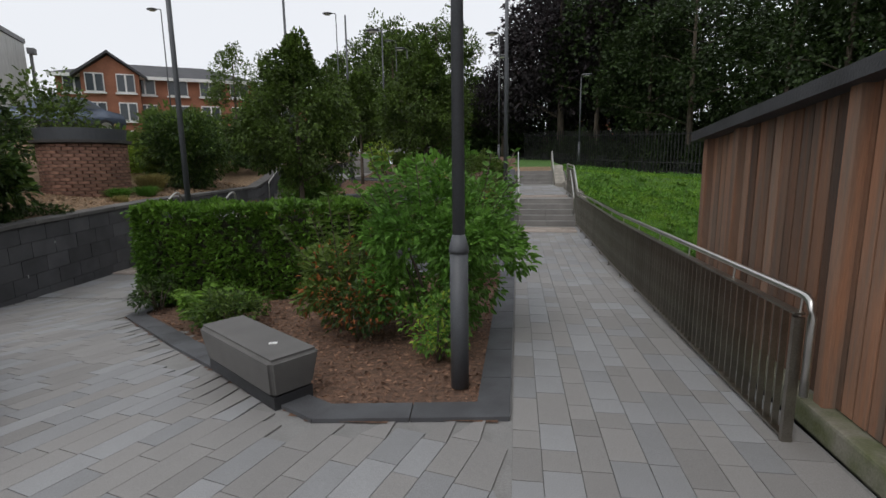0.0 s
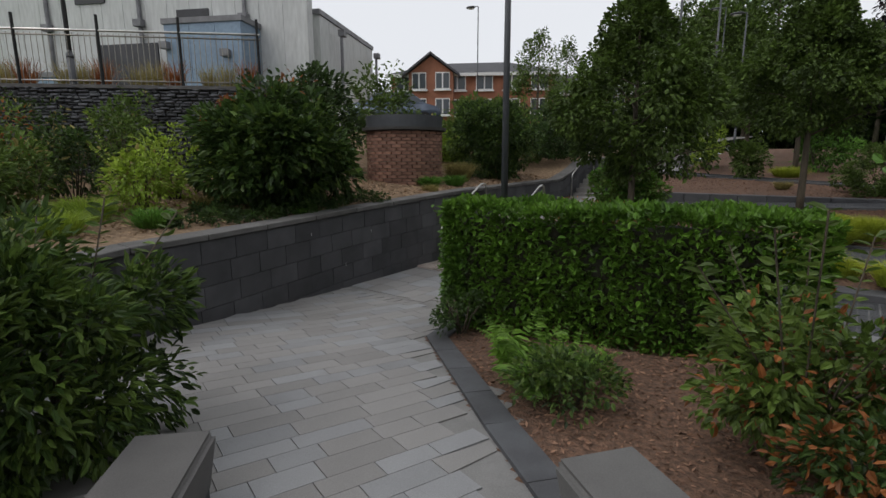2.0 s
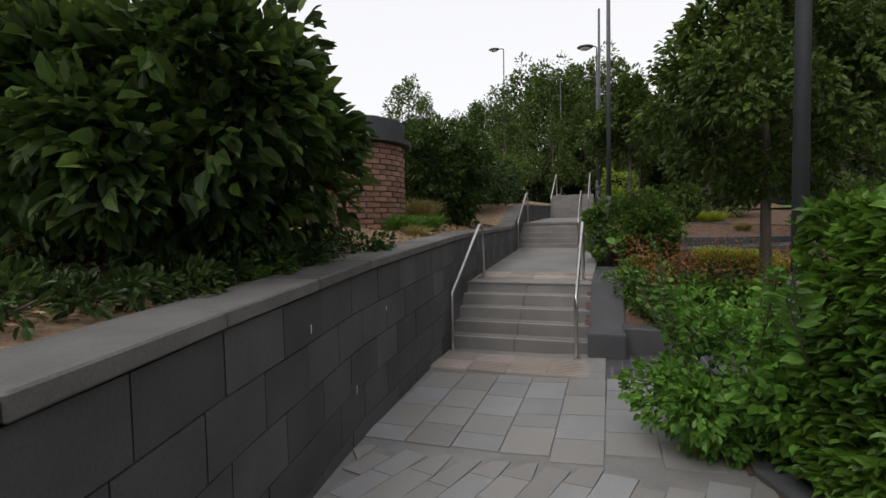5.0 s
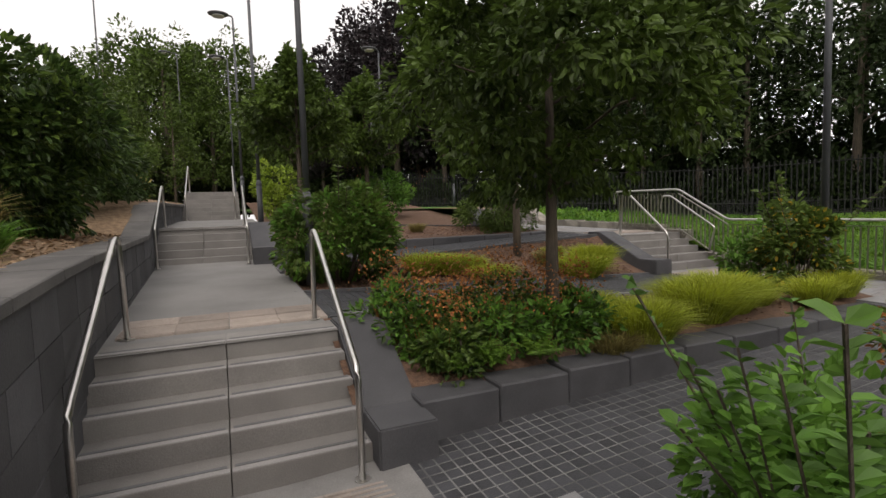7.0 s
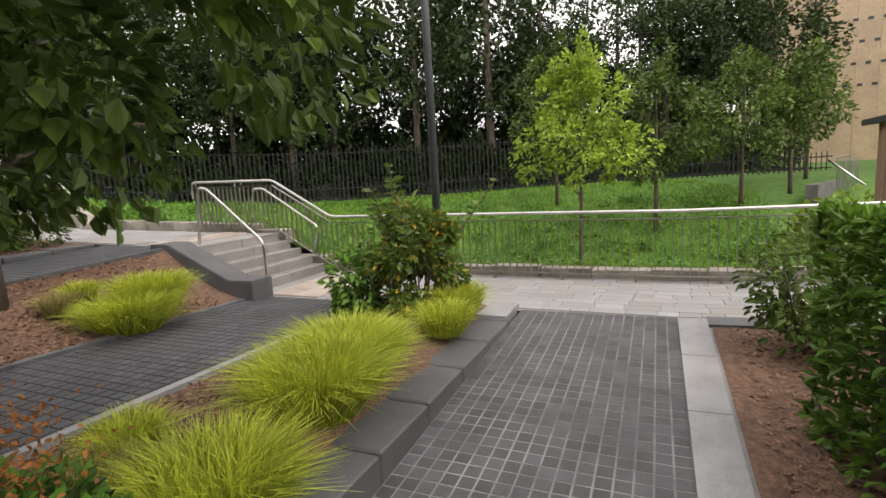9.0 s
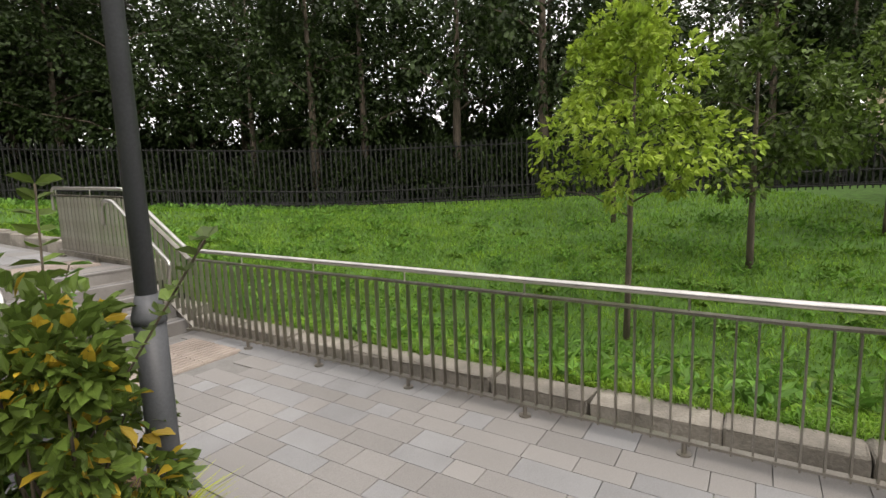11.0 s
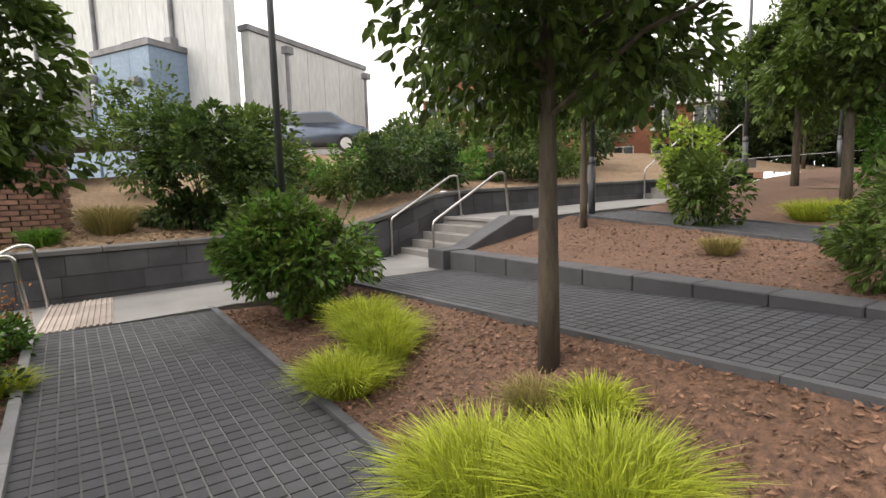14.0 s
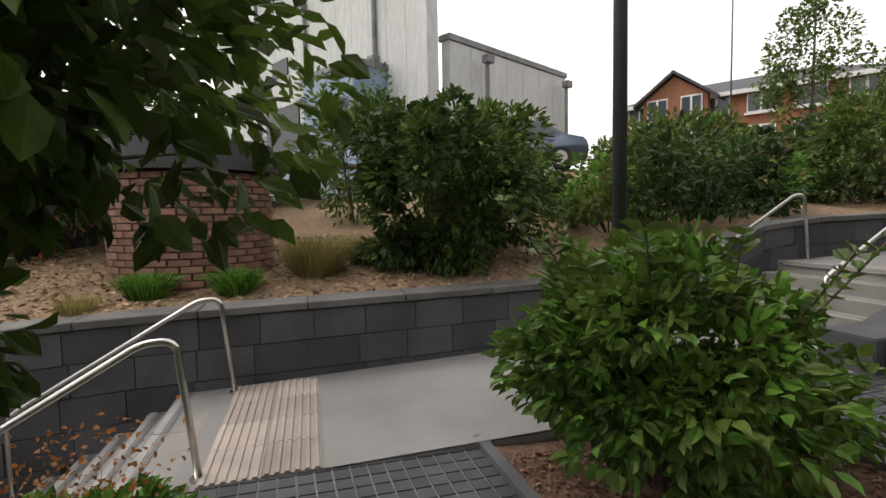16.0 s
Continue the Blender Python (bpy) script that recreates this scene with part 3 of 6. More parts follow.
def side_block(name, x0, x1, y0, y1, y2, zb, z_low, z_high, label):
    """A cheek block: a flat low front, then a slope up to a flat top."""
    prof = [(y0, z_low), (y1, z_low), (y2 - 0.35, z_high), (y2, z_high)]
    bm = bmesh.new()
    a = [bm.verts.new((x0, y0, zb))] + [bm.verts.new((x0, y, z)) for y, z in prof] + [bm.verts.new((x0, y2, zb))]
    b = [bm.verts.new((x1, y0, zb))] + [bm.verts.new((x1, y, z)) for y, z in prof] + [bm.verts.new((x1, y2, zb))]
    bm.faces.new(a)
    bm.faces.new(b[::-1])
    for i in range(6):
        j = (i + 1) % 6
        bm.faces.new((a[i], b[i], b[j], a[j]))
    bmesh.ops.recalc_face_normals(bm, faces=bm.faces[:])
    bmesh.ops.bevel(bm, geom=bm.edges[:], offset=0.012, segments=2, affect="EDGES")
    return tagged(obj_from(name, bm, M_BLOCKCAP), label, "cheek wall")


side_block("stair_cheek_wall", -6.5, -6.1, 9.48, 9.88, 11.0, -0.75, -0.25, 0.19, "charcoal sloping cheek wall beside the stone steps")
side_block("stair_cheek_wall", -6.9, -6.45, 15.95, 16.4, 17.8, 0.1, 0.6, 1.05, "charcoal sloping cheek wall beside the upper steps")
side_block("stair_cheek_wall", -0.44, -0.06, 13.05, 13.45, 14.85, -0.4, 0.16, 0.63, "charcoal sloping cheek wall beside the railing steps")
side_block("stair_cheek_wall", -0.5, -0.08, 19.3, 19.6, 20.9, 0.4, 0.85, 1.3, "charcoal sloping cheek wall by the upper steps")
side_block("stair_cheek_wall", 1.42, 1.8, 19.0, 19.2, 21.0, 0.3, 0.8, 1.45, "buff stone cheek wall against the lawn").data.materials[0] = M_STONE

# tactile slabs


def tactile(x0, x1, y0, y1, fz, nx, ny, along_x, label):
    root = empty("tactile_paving", ((x0 + x1) / 2, (y0 + y1) / 2, fz((y0 + y1) / 2)))
    tagged(root, label, "paving", "tactile paving", "")
    sx, sy = (x1 - x0) / nx, (y1 - y0) / ny
    zc = fz((y0 + y1) / 2)
    for i in range(nx):
        for j in range(ny):
            cx, cy = (i + 0.5) * sx - (x1 - x0) / 2, (j + 0.5) * sy - (y1 - y0) / 2
            z = fz(cy + (y0 + y1) / 2) - zc
            bm = bmesh.new()
            w, d = (sx - 0.006) / 2, (sy - 0.006) / 2
            run, half = (d, w) if along_x else (w, d)
            prof = [(-run, 0.004)]
            for k in range(6):
                o = ((k + 0.5) / 6 * 2 - 1) * run
                prof += [(o - run / 11, 0.002), (o - run / 14, 0.014), (o + run / 14, 0.014), (o + run / 11, 0.002)]
            prof += [(run, 0.004), (run, -0.02), (-run, -0.02)]
            rings = [[bm.verts.new((cx + s * half, cy + a, z + h) if along_x else (cx + a, cy + s * half, z + h)) for a, h in prof] for s in (-1, 1)]
            for k in range(len(prof)):
                q = (k + 1) % len(prof)
                bm.faces.new((rings[0][k], rings[0][q], rings[1][q], rings[1][k]))
            bm.faces.new(rings[0])
            bm.faces.new(rings[1])
            bmesh.ops.recalc_face_normals(bm, faces=bm.faces[:])
            part("slab", bm, M_TACT, root)
    return root


tactile(-0.03, 1.5, 12.35, 13.15, lambda y: right_z(y), 4, 2, True, "buff ribbed tactile slabs at the foot of the steps")
tactile(-8.1, -6.46, 8.75, 9.4, lambda y: -0.53, 4, 2, True, "buff ribbed tactile slabs at the foot of the steps")
tactile(-8.15, -6.5, 11.08, 11.76, lambda y: land_l_z(y), 4, 2, True, "buff ribbed tactile slabs at the head of the steps")
tactile(-0.03, 1.5, 14.95, 15.5, lambda y: land_r_z(y), 5, 2, True, "buff ribbed tactile slabs at the head of the steps")

# ---------------------------------------------------------------- bed kerbs and block edging
kerb = empty("kerb", (0, 0, 0))
tagged(kerb, "dark granite kerb stones round the mulch bed", "kerb", "", "structure")


def kerb_run(pts, width, mat, inward, step=0.6, top=0.02):
    for (x0, y0), (x1, y1) in zip(pts, pts[1:]):
        d = math.hypot(x1 - x0, y1 - y0)
        n = max(1, round(d / step))
        nx, ny = -(y1 - y0) / d * inward * width, (x1 - x0) / d * inward * width
        for i in range(n):
            a, b = i / n, (i + 1) / n - 0.008 / d
            p, q = (x0 + (x1 - x0) * a, y0 + (y1 - y0) * a), (x0 + (x1 - x0) * b, y0 + (y1 - y0) * b)
            c = [p, q, (q[0] + nx, q[1] + ny), (p[0] + nx, p[1] + ny)]
            bm = hexa(bmesh.new(), [(x, y, plaza_z(x, y) - 0.15) for x, y in c], [(x, y, plaza_z(x, y) + top) for x, y in c])
            bmesh.ops.recalc_face_normals(bm, faces=bm.faces[:])
            part("kerb_stone", bm, mat, kerb)


kerb_run([(0.0, 7.85), (0.0, 2.92), (-1.27, 2.8), (-1.75, 3.1), (-3.4, 4.3), (-5.1, 5.65), (-5.5, 7.0), (-5.45, 7.85)], 0.22, M_KERB, -1)
kerb_run([(-5.45, 7.85), (-0.05, 7.85)], 0.25, M_EDGE, 1, 0.9, 0.02)


def block_row(x0, x1, fy, fz, height, label, step=0.62):
    """Edging blocks along a ramp; each cap sits level, a little above the one before it."""
    root = empty("block_edging", ((x0 + x1) / 2, fy((x0 + x1) / 2), fz((x0 + x1) / 2)))
    tagged(root, label, "edging", "block edgings", "")
    ox, oy, oz = root.matrix_basis.translation
    x = x0
    while x < x1 - 0.2:
        e = min(x + step, x1)
        m = (x + e) / 2
        h = height(m)
        y0, y1 = fy(x), fy(e)
        zb = min(fz(x), fz(e)) - 0.25
        zt = fz(m) + h
        c = [(x - ox, y0 - oy), (e - 0.01 - ox, y1 - oy), (e - 0.01 - ox, y1 + 0.34 - oy), (x - ox, y0 + 0.34 - oy)]
        bm = hexa(bmesh.new(), [(p, q, zb - oz) for p, q in c], [(p, q, zt - oz) for p, q in c])
        bmesh.ops.bevel(bm, geom=bm.edges[:], offset=0.012, segments=1, affect="EDGES")
        bmesh.ops.recalc_face_normals(bm, faces=bm.faces[:])
        part("edging_block", bm, M_BLOCKCAP, root)
        x = e
    return root


block_row(-6.13, -0.2, A_N, ramp_a_z, lambda x: lerp(x, [-6.1, -4, -0.3], [0.29, 0.23, 0.05]), "dark block edging with level caps along the ramp")
block_row(-6.45, -0.12, C_N, ramp_c_z, lambda x: lerp(x, [-6.4, -0.8], [0.28, 0.06]), "dark block edging with level caps along the upper ramp")
ramp_edge = empty("ramp_kerb", (0, 0, 0))
tagged(ramp_edge, "thin concrete edging along the sett ramps", "edging", "", "structure")
for fy, fz, x0, x1 in ((B_S, ramp_b_z, -6.4, -0.15), (B_N, ramp_b_z, -6.6, -0.45), (C_S, ramp_c_z, -6.4, -0.45), (D_S, ramp_d_z, -6.4, -0.3), (D_N, ramp_d_z, -6.4, -0.3)):
    for i in range(7):
        a, b = x0 + (x1 - x0) * i / 7, x0 + (x1 - x0) * (i + 1) / 7 - 0.006
        s = -0.07 if fy in (B_S, C_S, D_S) else 0.0
        c = [(a, fy(a) + s), (b, fy(b) + s), (b, fy(b) + s + 0.07), (a, fy(a) + s + 0.07)]
        zz = [fz(a), fz(b), fz(b), fz(a)]
        bm = hexa(bmesh.new(), [(p, q, z - 0.2) for (p, q), z in zip(c, zz)], [(p, q, z + 0.035) for (p, q), z in zip(c, zz)])
        bmesh.ops.recalc_face_normals(bm, faces=bm.faces[:])
        part("edging_strip", bm, M_EDGE if fy in (B_S,) else M_KERB, ramp_edge)
# pale end slab where the first ramp meets the path
end_slab = empty("edging_slab", (-0.25, 9.85, -0.14))
tagged(end_slab, "pale concrete slab beside the ramp end", "slab")
part("slab", one_box(0.05, 0.0, 0.0, 0.55, 0.32, 0.1, 0, 0.006), M_EDGE, end_slab)

# ---------------------------------------------------------------- benches


def bench(x, y, rz, z, length, label):
    root = empty("concrete_bench", (x, y, z), rz)
    tagged(root, label, "bench", "concrete benches", "")
    part("plinth", one_box(0, 0, 0.035, length - 0.12, 0.3, 0.09), M_FELT, root, "dark recessed plinth")
    bm = bmesh.new()
    t, b, hz = length / 2, length / 2 - 0.06, 0.37
    lo = [(-b, -0.16, 0.07), (b, -0.16, 0.07), (b, 0.16, 0.07), (-b, 0.16, 0.07)]
    hi = [(-t, -0.2, hz), (t, -0.2, hz), (t, 0.2, hz), (-t, 0.2, hz)]
    hexa(bm, lo, hi)
    bmesh.ops.recalc_face_normals(bm, faces=bm.faces[:])
    bmesh.ops.bevel(bm, geom=bm.edges[:], offset=0.03, segments=3, affect="EDGES")
    part("seat", bm, M_BENCH, root, smooth=False)
    return root


M_BENCH = material("cast grey concrete seat", (0.125, 0.12, 0.115), (0.09, 0.086, 0.083), 2, 0.75, bump=0.1, fine=160, stain=0.3)
bench(-1.95, 3.38, -35, -0.06, 1.2, "low grey cast concrete bench on the bed kerb")
bench(-3.68, 2.3, -42, -0.15, 1.25, "low grey cast concrete bench under the shrub")
spot = empty("bird_dropping", (-1.72, 3.22, 0.312))
tagged(spot, "white bird dropping dried on the concrete bench", "stain")
part("splash", one_box(0, 0, 0, 0.06, 0.045, 0.004, 20, 0.001), M_CUT, spot)

for y, z, h in ((6.92, -0.17, 0.06), (6.2, 0.42, 0.05), (7.53, 0.31, 0.04)):
    mark = empty("bird_dropping", (wall_x(y) + 0.022, y, z))
    tagged(mark, "white streak dried on the dark block wall", "stain")
    part("streak", one_box(0, 0, 0, 0.003, 0.009, h, 0, 0.001), M_CUT, mark)

# ---------------------------------------------------------------- railings and handrails


def handrail(pts, posts, label, radius=0.021):
    """A bent tube with its uprights; posts are indices of points from which a leg goes down."""
    o = pts[0]
    root = empty("handrail", o)
    tagged(root, label, "handrail", "stair handrails", "")
    loc = [Vector(p) - Vector(o) for p in pts]
    part("tube", tube(rounded(loc, 0.09), radius, 10), M_STEEL, root, smooth=True)
    for top, foot in posts:
        a, b = Vector(top) - Vector(o), Vector(foot) - Vector(o)
        part("upright", tube([a, b], radius * 0.85, 8), M_STEEL, root, smooth=True)
        part("foot_plate", tube([b, b + Vector((0, 0, 0.01))], 0.045, 12), M_STEEL, root)
    return root


def stair_rail(x, yb, zb, yt, zt, h=0.92, label="bent stainless handrail at the stone steps"):
    """A rail that rises from a foot below the first step to a leg on the landing."""
    pts = [(x, yb - 0.22, zb), (x, yb - 0.22, zb + h * 0.86), (x, yt + 0.12, zt + h), (x, yt + 0.28, zt + h), (x, yt + 0.36, zt)]
    root = handrail(pts, [], label)
    for p in (pts[0], pts[-1]):
        b = Vector(p) - Vector(pts[0])
        part("foot_plate", tube([b, b + Vector((0, 0, 0.012))], 0.05, 12), M_STEEL, root)
    return root


stair_rail(-8.06, 9.68, -0.53, 10.72, 0.17, 0.8)
stair_rail(-6.62, 9.68, -0.53, 10.72, 0.17, 0.8)
stair_rail(-8.42, 16.33, 0.32, 17.35, 0.99, 0.8)
stair_rail(-6.98, 16.33, 0.32, 17.35, 0.99, 0.8)
stair_rail(-8.45, 24.0, 1.15, 25.7, 2.13, 0.9)
stair_rail(-7.05, 24.0, 1.15, 25.7, 2.13, 0.9)
stair_rail(0.06, 13.47, -0.115, 14.1, 0.545, 0.83)
stair_rail(0.05, 19.55, 0.69, 20.25, 1.23, 0.75)
stair_rail(1.36, 19.55, 0.69, 20.25, 1.23, 0.75)

railing = empty("balustrade", (1.57, 2.6, 0))
tagged(railing, "bronzed steel bar balustrade with a bright tube handrail", "railing")


def rail_base(y):
    return lerp(y, [2.5, 8.0, 13.2, 14.35, 16.2], [-0.06, -0.14, -0.1, 0.55, 0.6])


RX = 1.57
bar_mesh_bm = one_box(0, 0, 0.43, 0.036, 0.01, 0.74)
bar_me = bpy.data.meshes.new("bar")
bar_mesh_bm.to_mesh(bar_me)
bar_mesh_bm.free()
bar_me.materials.append(M_BAR)
y = 2.9
while y < 16.15:
    shared("bar", bar_me, pose(0.0, y - 2.6, rail_base(y)), railing)
    y += 0.1
for zz, sx, name in ((0.075, 0.05, "bottom_rail"), (0.81, 0.055, "top_rail")):
    bm = bmesh.new()
    brk = [2.86, 8.0, 13.2, 14.35, 16.2]
    for a, b in zip(brk, brk[1:]):
        hexa(bm, [(-sx / 2, a - 2.6, rail_base(a) + zz), (sx / 2, a - 2.6, rail_base(a) + zz), (sx / 2, b - 2.6, rail_base(b) + zz), (-sx / 2, b - 2.6, rail_base(b) + zz)],
             [(-sx / 2, a - 2.6, rail_base(a) + zz + 0.014), (sx / 2, a - 2.6, rail_base(a) + zz + 0.014), (sx / 2, b - 2.6, rail_base(b) + zz + 0.014), (-sx / 2, b - 2.6, rail_base(b) + zz + 0.014)])
    bmesh.ops.recalc_face_normals(bm, faces=bm.faces[:])
    part(name, bm, M_BAR, railing)
for yy in [2.88] + list(np.arange(3.75, 16.2, 0.955)):
    zb = rail_base(yy)
    part("post_foot", tube([(0, yy - 2.6, zb - 0.01), (0, yy - 2.6, zb + 0.09)], 0.014, 8), M_BAR, railing)
    part("foot_plate", tube([(0, yy - 2.6, zb - 0.015), (0, yy - 2.6, zb + 0.008)], 0.04, 10), M_BAR, railing)
    part("tube_bracket", tube([(0.01, yy - 2.6, zb + 0.8), (0.015, yy - 2.6, zb + 0.91)], 0.007, 6), M_STEEL, railing)
part("end_post", one_box(0, 0.27, 0.36, 0.055, 0.03, 0.74), M_BAR, railing)
hr = [(0.03, 0.2, 0.3), (0.03, 0.2, 0.85)] + [(0.03, 5.4, rail_base(8.0) + 0.91)] + [(0.0, b - 2.6, rail_base(b) + 0.91) for b in (13.2, 14.35, 16.25)] + [(0.0, 13.65, 1.2)]
part("handrail_tube", tube(rounded(hr, 0.1), 0.022, 10), M_STEEL, railing, "bright stainless tube", smooth=True)
inner = [(-0.07, 13.55 - 2.6, 0.2), (-0.07, 13.42 - 2.6, 0.66), (-0.07, 14.5 - 2.6, 1.33), (-0.07, 14.72 - 2.6, 1.33), (-0.07, 14.76 - 2.6, 1.05)]
part("inner_handrail", tube(rounded(inner, 0.07), 0.02, 10), M_STEEL, railing, "bright stainless tube", smooth=True)

# rough stone edging behind the balustrade
stone_kerb = empty("stone_edging", (1.82, 2.6, 0))
tagged(stone_kerb, "rough pale stone edging against the lawn", "edging")
rng = np.random.default_rng(9)
y = 5.0
while y < 19.4:
    L = 0.55 + 0.3 * rng.random()
    z = lerp(y, [2.5, 8, 13.3, 14.45, 20], [0.0, -0.14, -0.1, 0.56, 0.75]) + 0.05 + 0.02 * rng.random()
    bm = one_box(0.02 * rng.random(), y + L / 2 - 2.6, z - 0.05, 0.24, L - 0.012, 0.24, rng.normal(0, 0.5), 0.015)
    for v in bm.verts:
        v.co += Vector(rng.normal(0, 0.005, 3))
    part("stone", bm, M_STONE, stone_kerb)
    y += L

# ---------------------------------------------------------------- timber shed
shed = empty("timber_shed", (1.85, 5.25, 0))
tagged(shed, "weathered cedar boarded shed with a dark felt roof edge", "shed")
part("core", one_box(1.35, -3.45, 0.0, 2.5, 6.8, 3.65), M_FELT, shed)


def shed_top(y):
    return 1.8 + 0.09 * (4.9 - y)


rng = np.random.default_rng(12)
y = 4.86
while y > -1.8:
    w = 0.105 + 0.03 * rng.random()
    z1 = shed_top(y)
    part("board", one_box(0.055 + 0.006 * rng.random(), y - w / 2 - 4.9, (z1 + 0.1) / 2 + 0.03, 0.022, w - 0.016, z1 - 0.12, 0, 0.002), M_TIMBER, shed)
    y -= w
for yy in (4.88, 4.2, 2.72, 1.2, -0.3):
    part("post", one_box(0.02, yy - 4.9, shed_top(yy) / 2 + 0.03, 0.075, 0.1, shed_top(yy) - 0.08, 0, 0.004), M_TIMBER, shed)
for i in range(16):
    part("board", one_box(0.15 + i * 0.145, 0.02, 0.95, 0.138, 0.022, 1.7, 0, 0.002), M_TIMBER, shed)
bm = hexa(bmesh.new(), [(-0.1, -6.9, shed_top(-2.0) - 0.02), (2.7, -6.9, shed_top(-2.0) - 0.02), (2.7, 0.15, shed_top(5.05) - 0.02), (-0.1, 0.15, shed_top(5.05) - 0.02)],
          [(-0.1, -6.9, shed_top(-2.0) + 0.07), (2.7, -6.9, shed_top(-2.0) + 0.07), (2.7, 0.15, shed_top(5.05) + 0.07), (-0.1, 0.15, shed_top(5.05) + 0.07)])
bmesh.ops.recalc_face_normals(bm, faces=bm.faces[:])
part("roof", bm, M_FELT, shed, "dark felt roof edge")
part("base", one_box(0.0, -3.45, 0.05, 0.16, 6.8, 0.16, 0, 0.02), M_MOSS, shed, "mossy concrete base strip")

# ---------------------------------------------------------------- lamp posts


def lamp_post(x, y, z, height, label, r=0.066, arm=0.0, rz=0.0, taper=0.045, base=0.95, grp="lamp posts"):
    root = empty("lamp_post", (x, y, z), rz)
    tagged(root, label, "lamp post", grp, "")
    part("base_sleeve", tube([(0, 0, -0.05), (0, 0, base)], r, 16), M_POLE, root, smooth=True)
    part("collar", tube([(0, 0, base), (0, 0, base + 0.03), (0, 0, base + 0.13)], r, 16, radii=[r * 1.08, r * 1.08, taper]), M_POLE, root, smooth=True)
    part("shaft", tube([(0, 0, base + 0.1), (0, 0, height)], taper, 14, radii=[taper, taper * 0.72]), M_POLE, root, smooth=True)
    if arm:
        part("arm", tube(rounded([(0, 0, height - 0.05), (0, 0, height + 0.12), (arm, 0, height + 0.16)], 0.1), 0.03, 8), M_POLE, root, smooth=True)
        bm = bmesh.new()
        bmesh.ops.create_uvsphere(bm, u_segments=20, v_segments=10, radius=1)
        bmesh.ops.scale(bm, verts=bm.verts[:], vec=(0.34, 0.25, 0.075))
        bmesh.ops.translate(bm, verts=bm.verts[:], vec=(arm + 0.1, 0, height + 0.15))
        head = part("lamp_head", bm, M_LAMP, root, "flat oval lamp head", smooth=True)
        part("lens", tube([(arm + 0.1, 0, height + 0.065), (arm + 0.1, 0, height + 0.085)], 0.2, 18), M_WHITE, head)
    return root


LP = "dark grey painted steel lamp post"
lamp_post(-0.37, 3.4, 0.02, 6.2, LP + " standing in the mulch bed")
hedge_post = lamp_post(-5.2, 7.3, -0.42, 6.0, LP + " behind the clipped hedge")
for a, z in ((-118, 0.76), (-86, 0.72)):
    part("sticker", one_box(0.068 * math.cos(radians(a)), 0.068 * math.sin(radians(a)), z, 0.003, 0.022, 0.11, a), M_WHITE, hedge_post, "torn white paper sticker")
lamp_post(-0.22, 10.5, -0.1, 6.0, LP + " among shrub stems by the path")
lamp_post(-6.28, 13.55, 0.22, 6.0, LP + " behind the bushy shrub", base=1.1)
lamp_post(-6.55, 19.4, 0.98, 6.2, LP + " beside the upper landing")
lamp_post(-6.75, 25.5, 1.6, 6.4, LP + " with an oval head", arm=0.35, rz=180)
lamp_post(-6.9, 32.0, 1.9, 6.6, LP + " with an oval head", arm=0.35, rz=180)
lamp_post(-1.0, 27.5, 1.45, 6.6, LP + " on the upper grass", arm=0.3, rz=180)
lamp_post(-0.6, 30.5, 1.5, 6.0, "pale galvanised lamp post on the upper grass", arm=0.25, rz=180)
lamp_post(3.5, 30.0, 1.6, 4.6, "pale galvanised lamp post by the railings", arm=0.2)
lamp_post(-22.0, 30.0, 2.5, 8.6, LP + " beyond the planted bank", arm=0.5, rz=180)
lamp_post(-12.5, 35.0, 2.2, 9.5, LP + " beyond the trees", arm=0.5, rz=180)
lamp_post(-9.5, 40.0, 2.4, 8.5, LP + " among the tree tops", arm=0.5, rz=180)
lamp_post(-24.5, 42.0, 2.6, 7.4, LP + " on the street by the houses", arm=0.5, rz=180)
lamp_post(-14.3, 5.2, 2.6, 6.5, LP + " above the gabion wall")

# ---------------------------------------------------------------- plants


def crown_points(rng, n, centre, radii, clumps, clump_r, flat=0.0):
    """Leaf places on clumps spread through an egg-shaped crown, and the way each leaf points."""
    c = rng.normal(0, 1, (clumps, 3))
    c /= np.linalg.norm(c, axis=1, keepdims=True)
    c *= rng.uniform(0.35, 1.0, (clumps, 1)) ** 0.6
    which = rng.integers(0, clumps, n)
    d = rng.normal(0, 1, (n, 3))
    d /= np.linalg.norm(d, axis=1, keepdims=True)
    r = rng.uniform(0.35, 1.0, (n, 1)) ** 0.5
    size = clump_r * (0.6 + 0.8 * ((which * 0.618) % 1.0))[:, None]
    p = c[which] * np.array(radii) + d * r * size
    out = p / np.array(radii)
    way = d * 0.6 + out * 0.5 + np.array([0, 0, -0.15 + flat])
    return p + np.array(centre), way


def stems(rng, count, spread, height, radius, parent, z0=0.0, lean=0.6, name="stem"):
    for i in range(count):
        a = rng.uniform(0, 2 * math.pi)
        r = spread * rng.uniform(0.3, 1.0)
        tip = Vector((math.cos(a) * r, math.sin(a) * r, height * rng.uniform(0.7, 1.0)))
        base = Vector((tip.x * 0.2, tip.y * 0.2, z0))
        mid = base.lerp(tip, 0.5) + Vector((rng.normal(0, 0.03), rng.normal(0, 0.03), 0.08 * height))
        part(name, tube([base, mid, tip], radius, 5, radii=[radius, radius * 0.75, radius * 0.35]), M_BARK, parent, smooth=True)


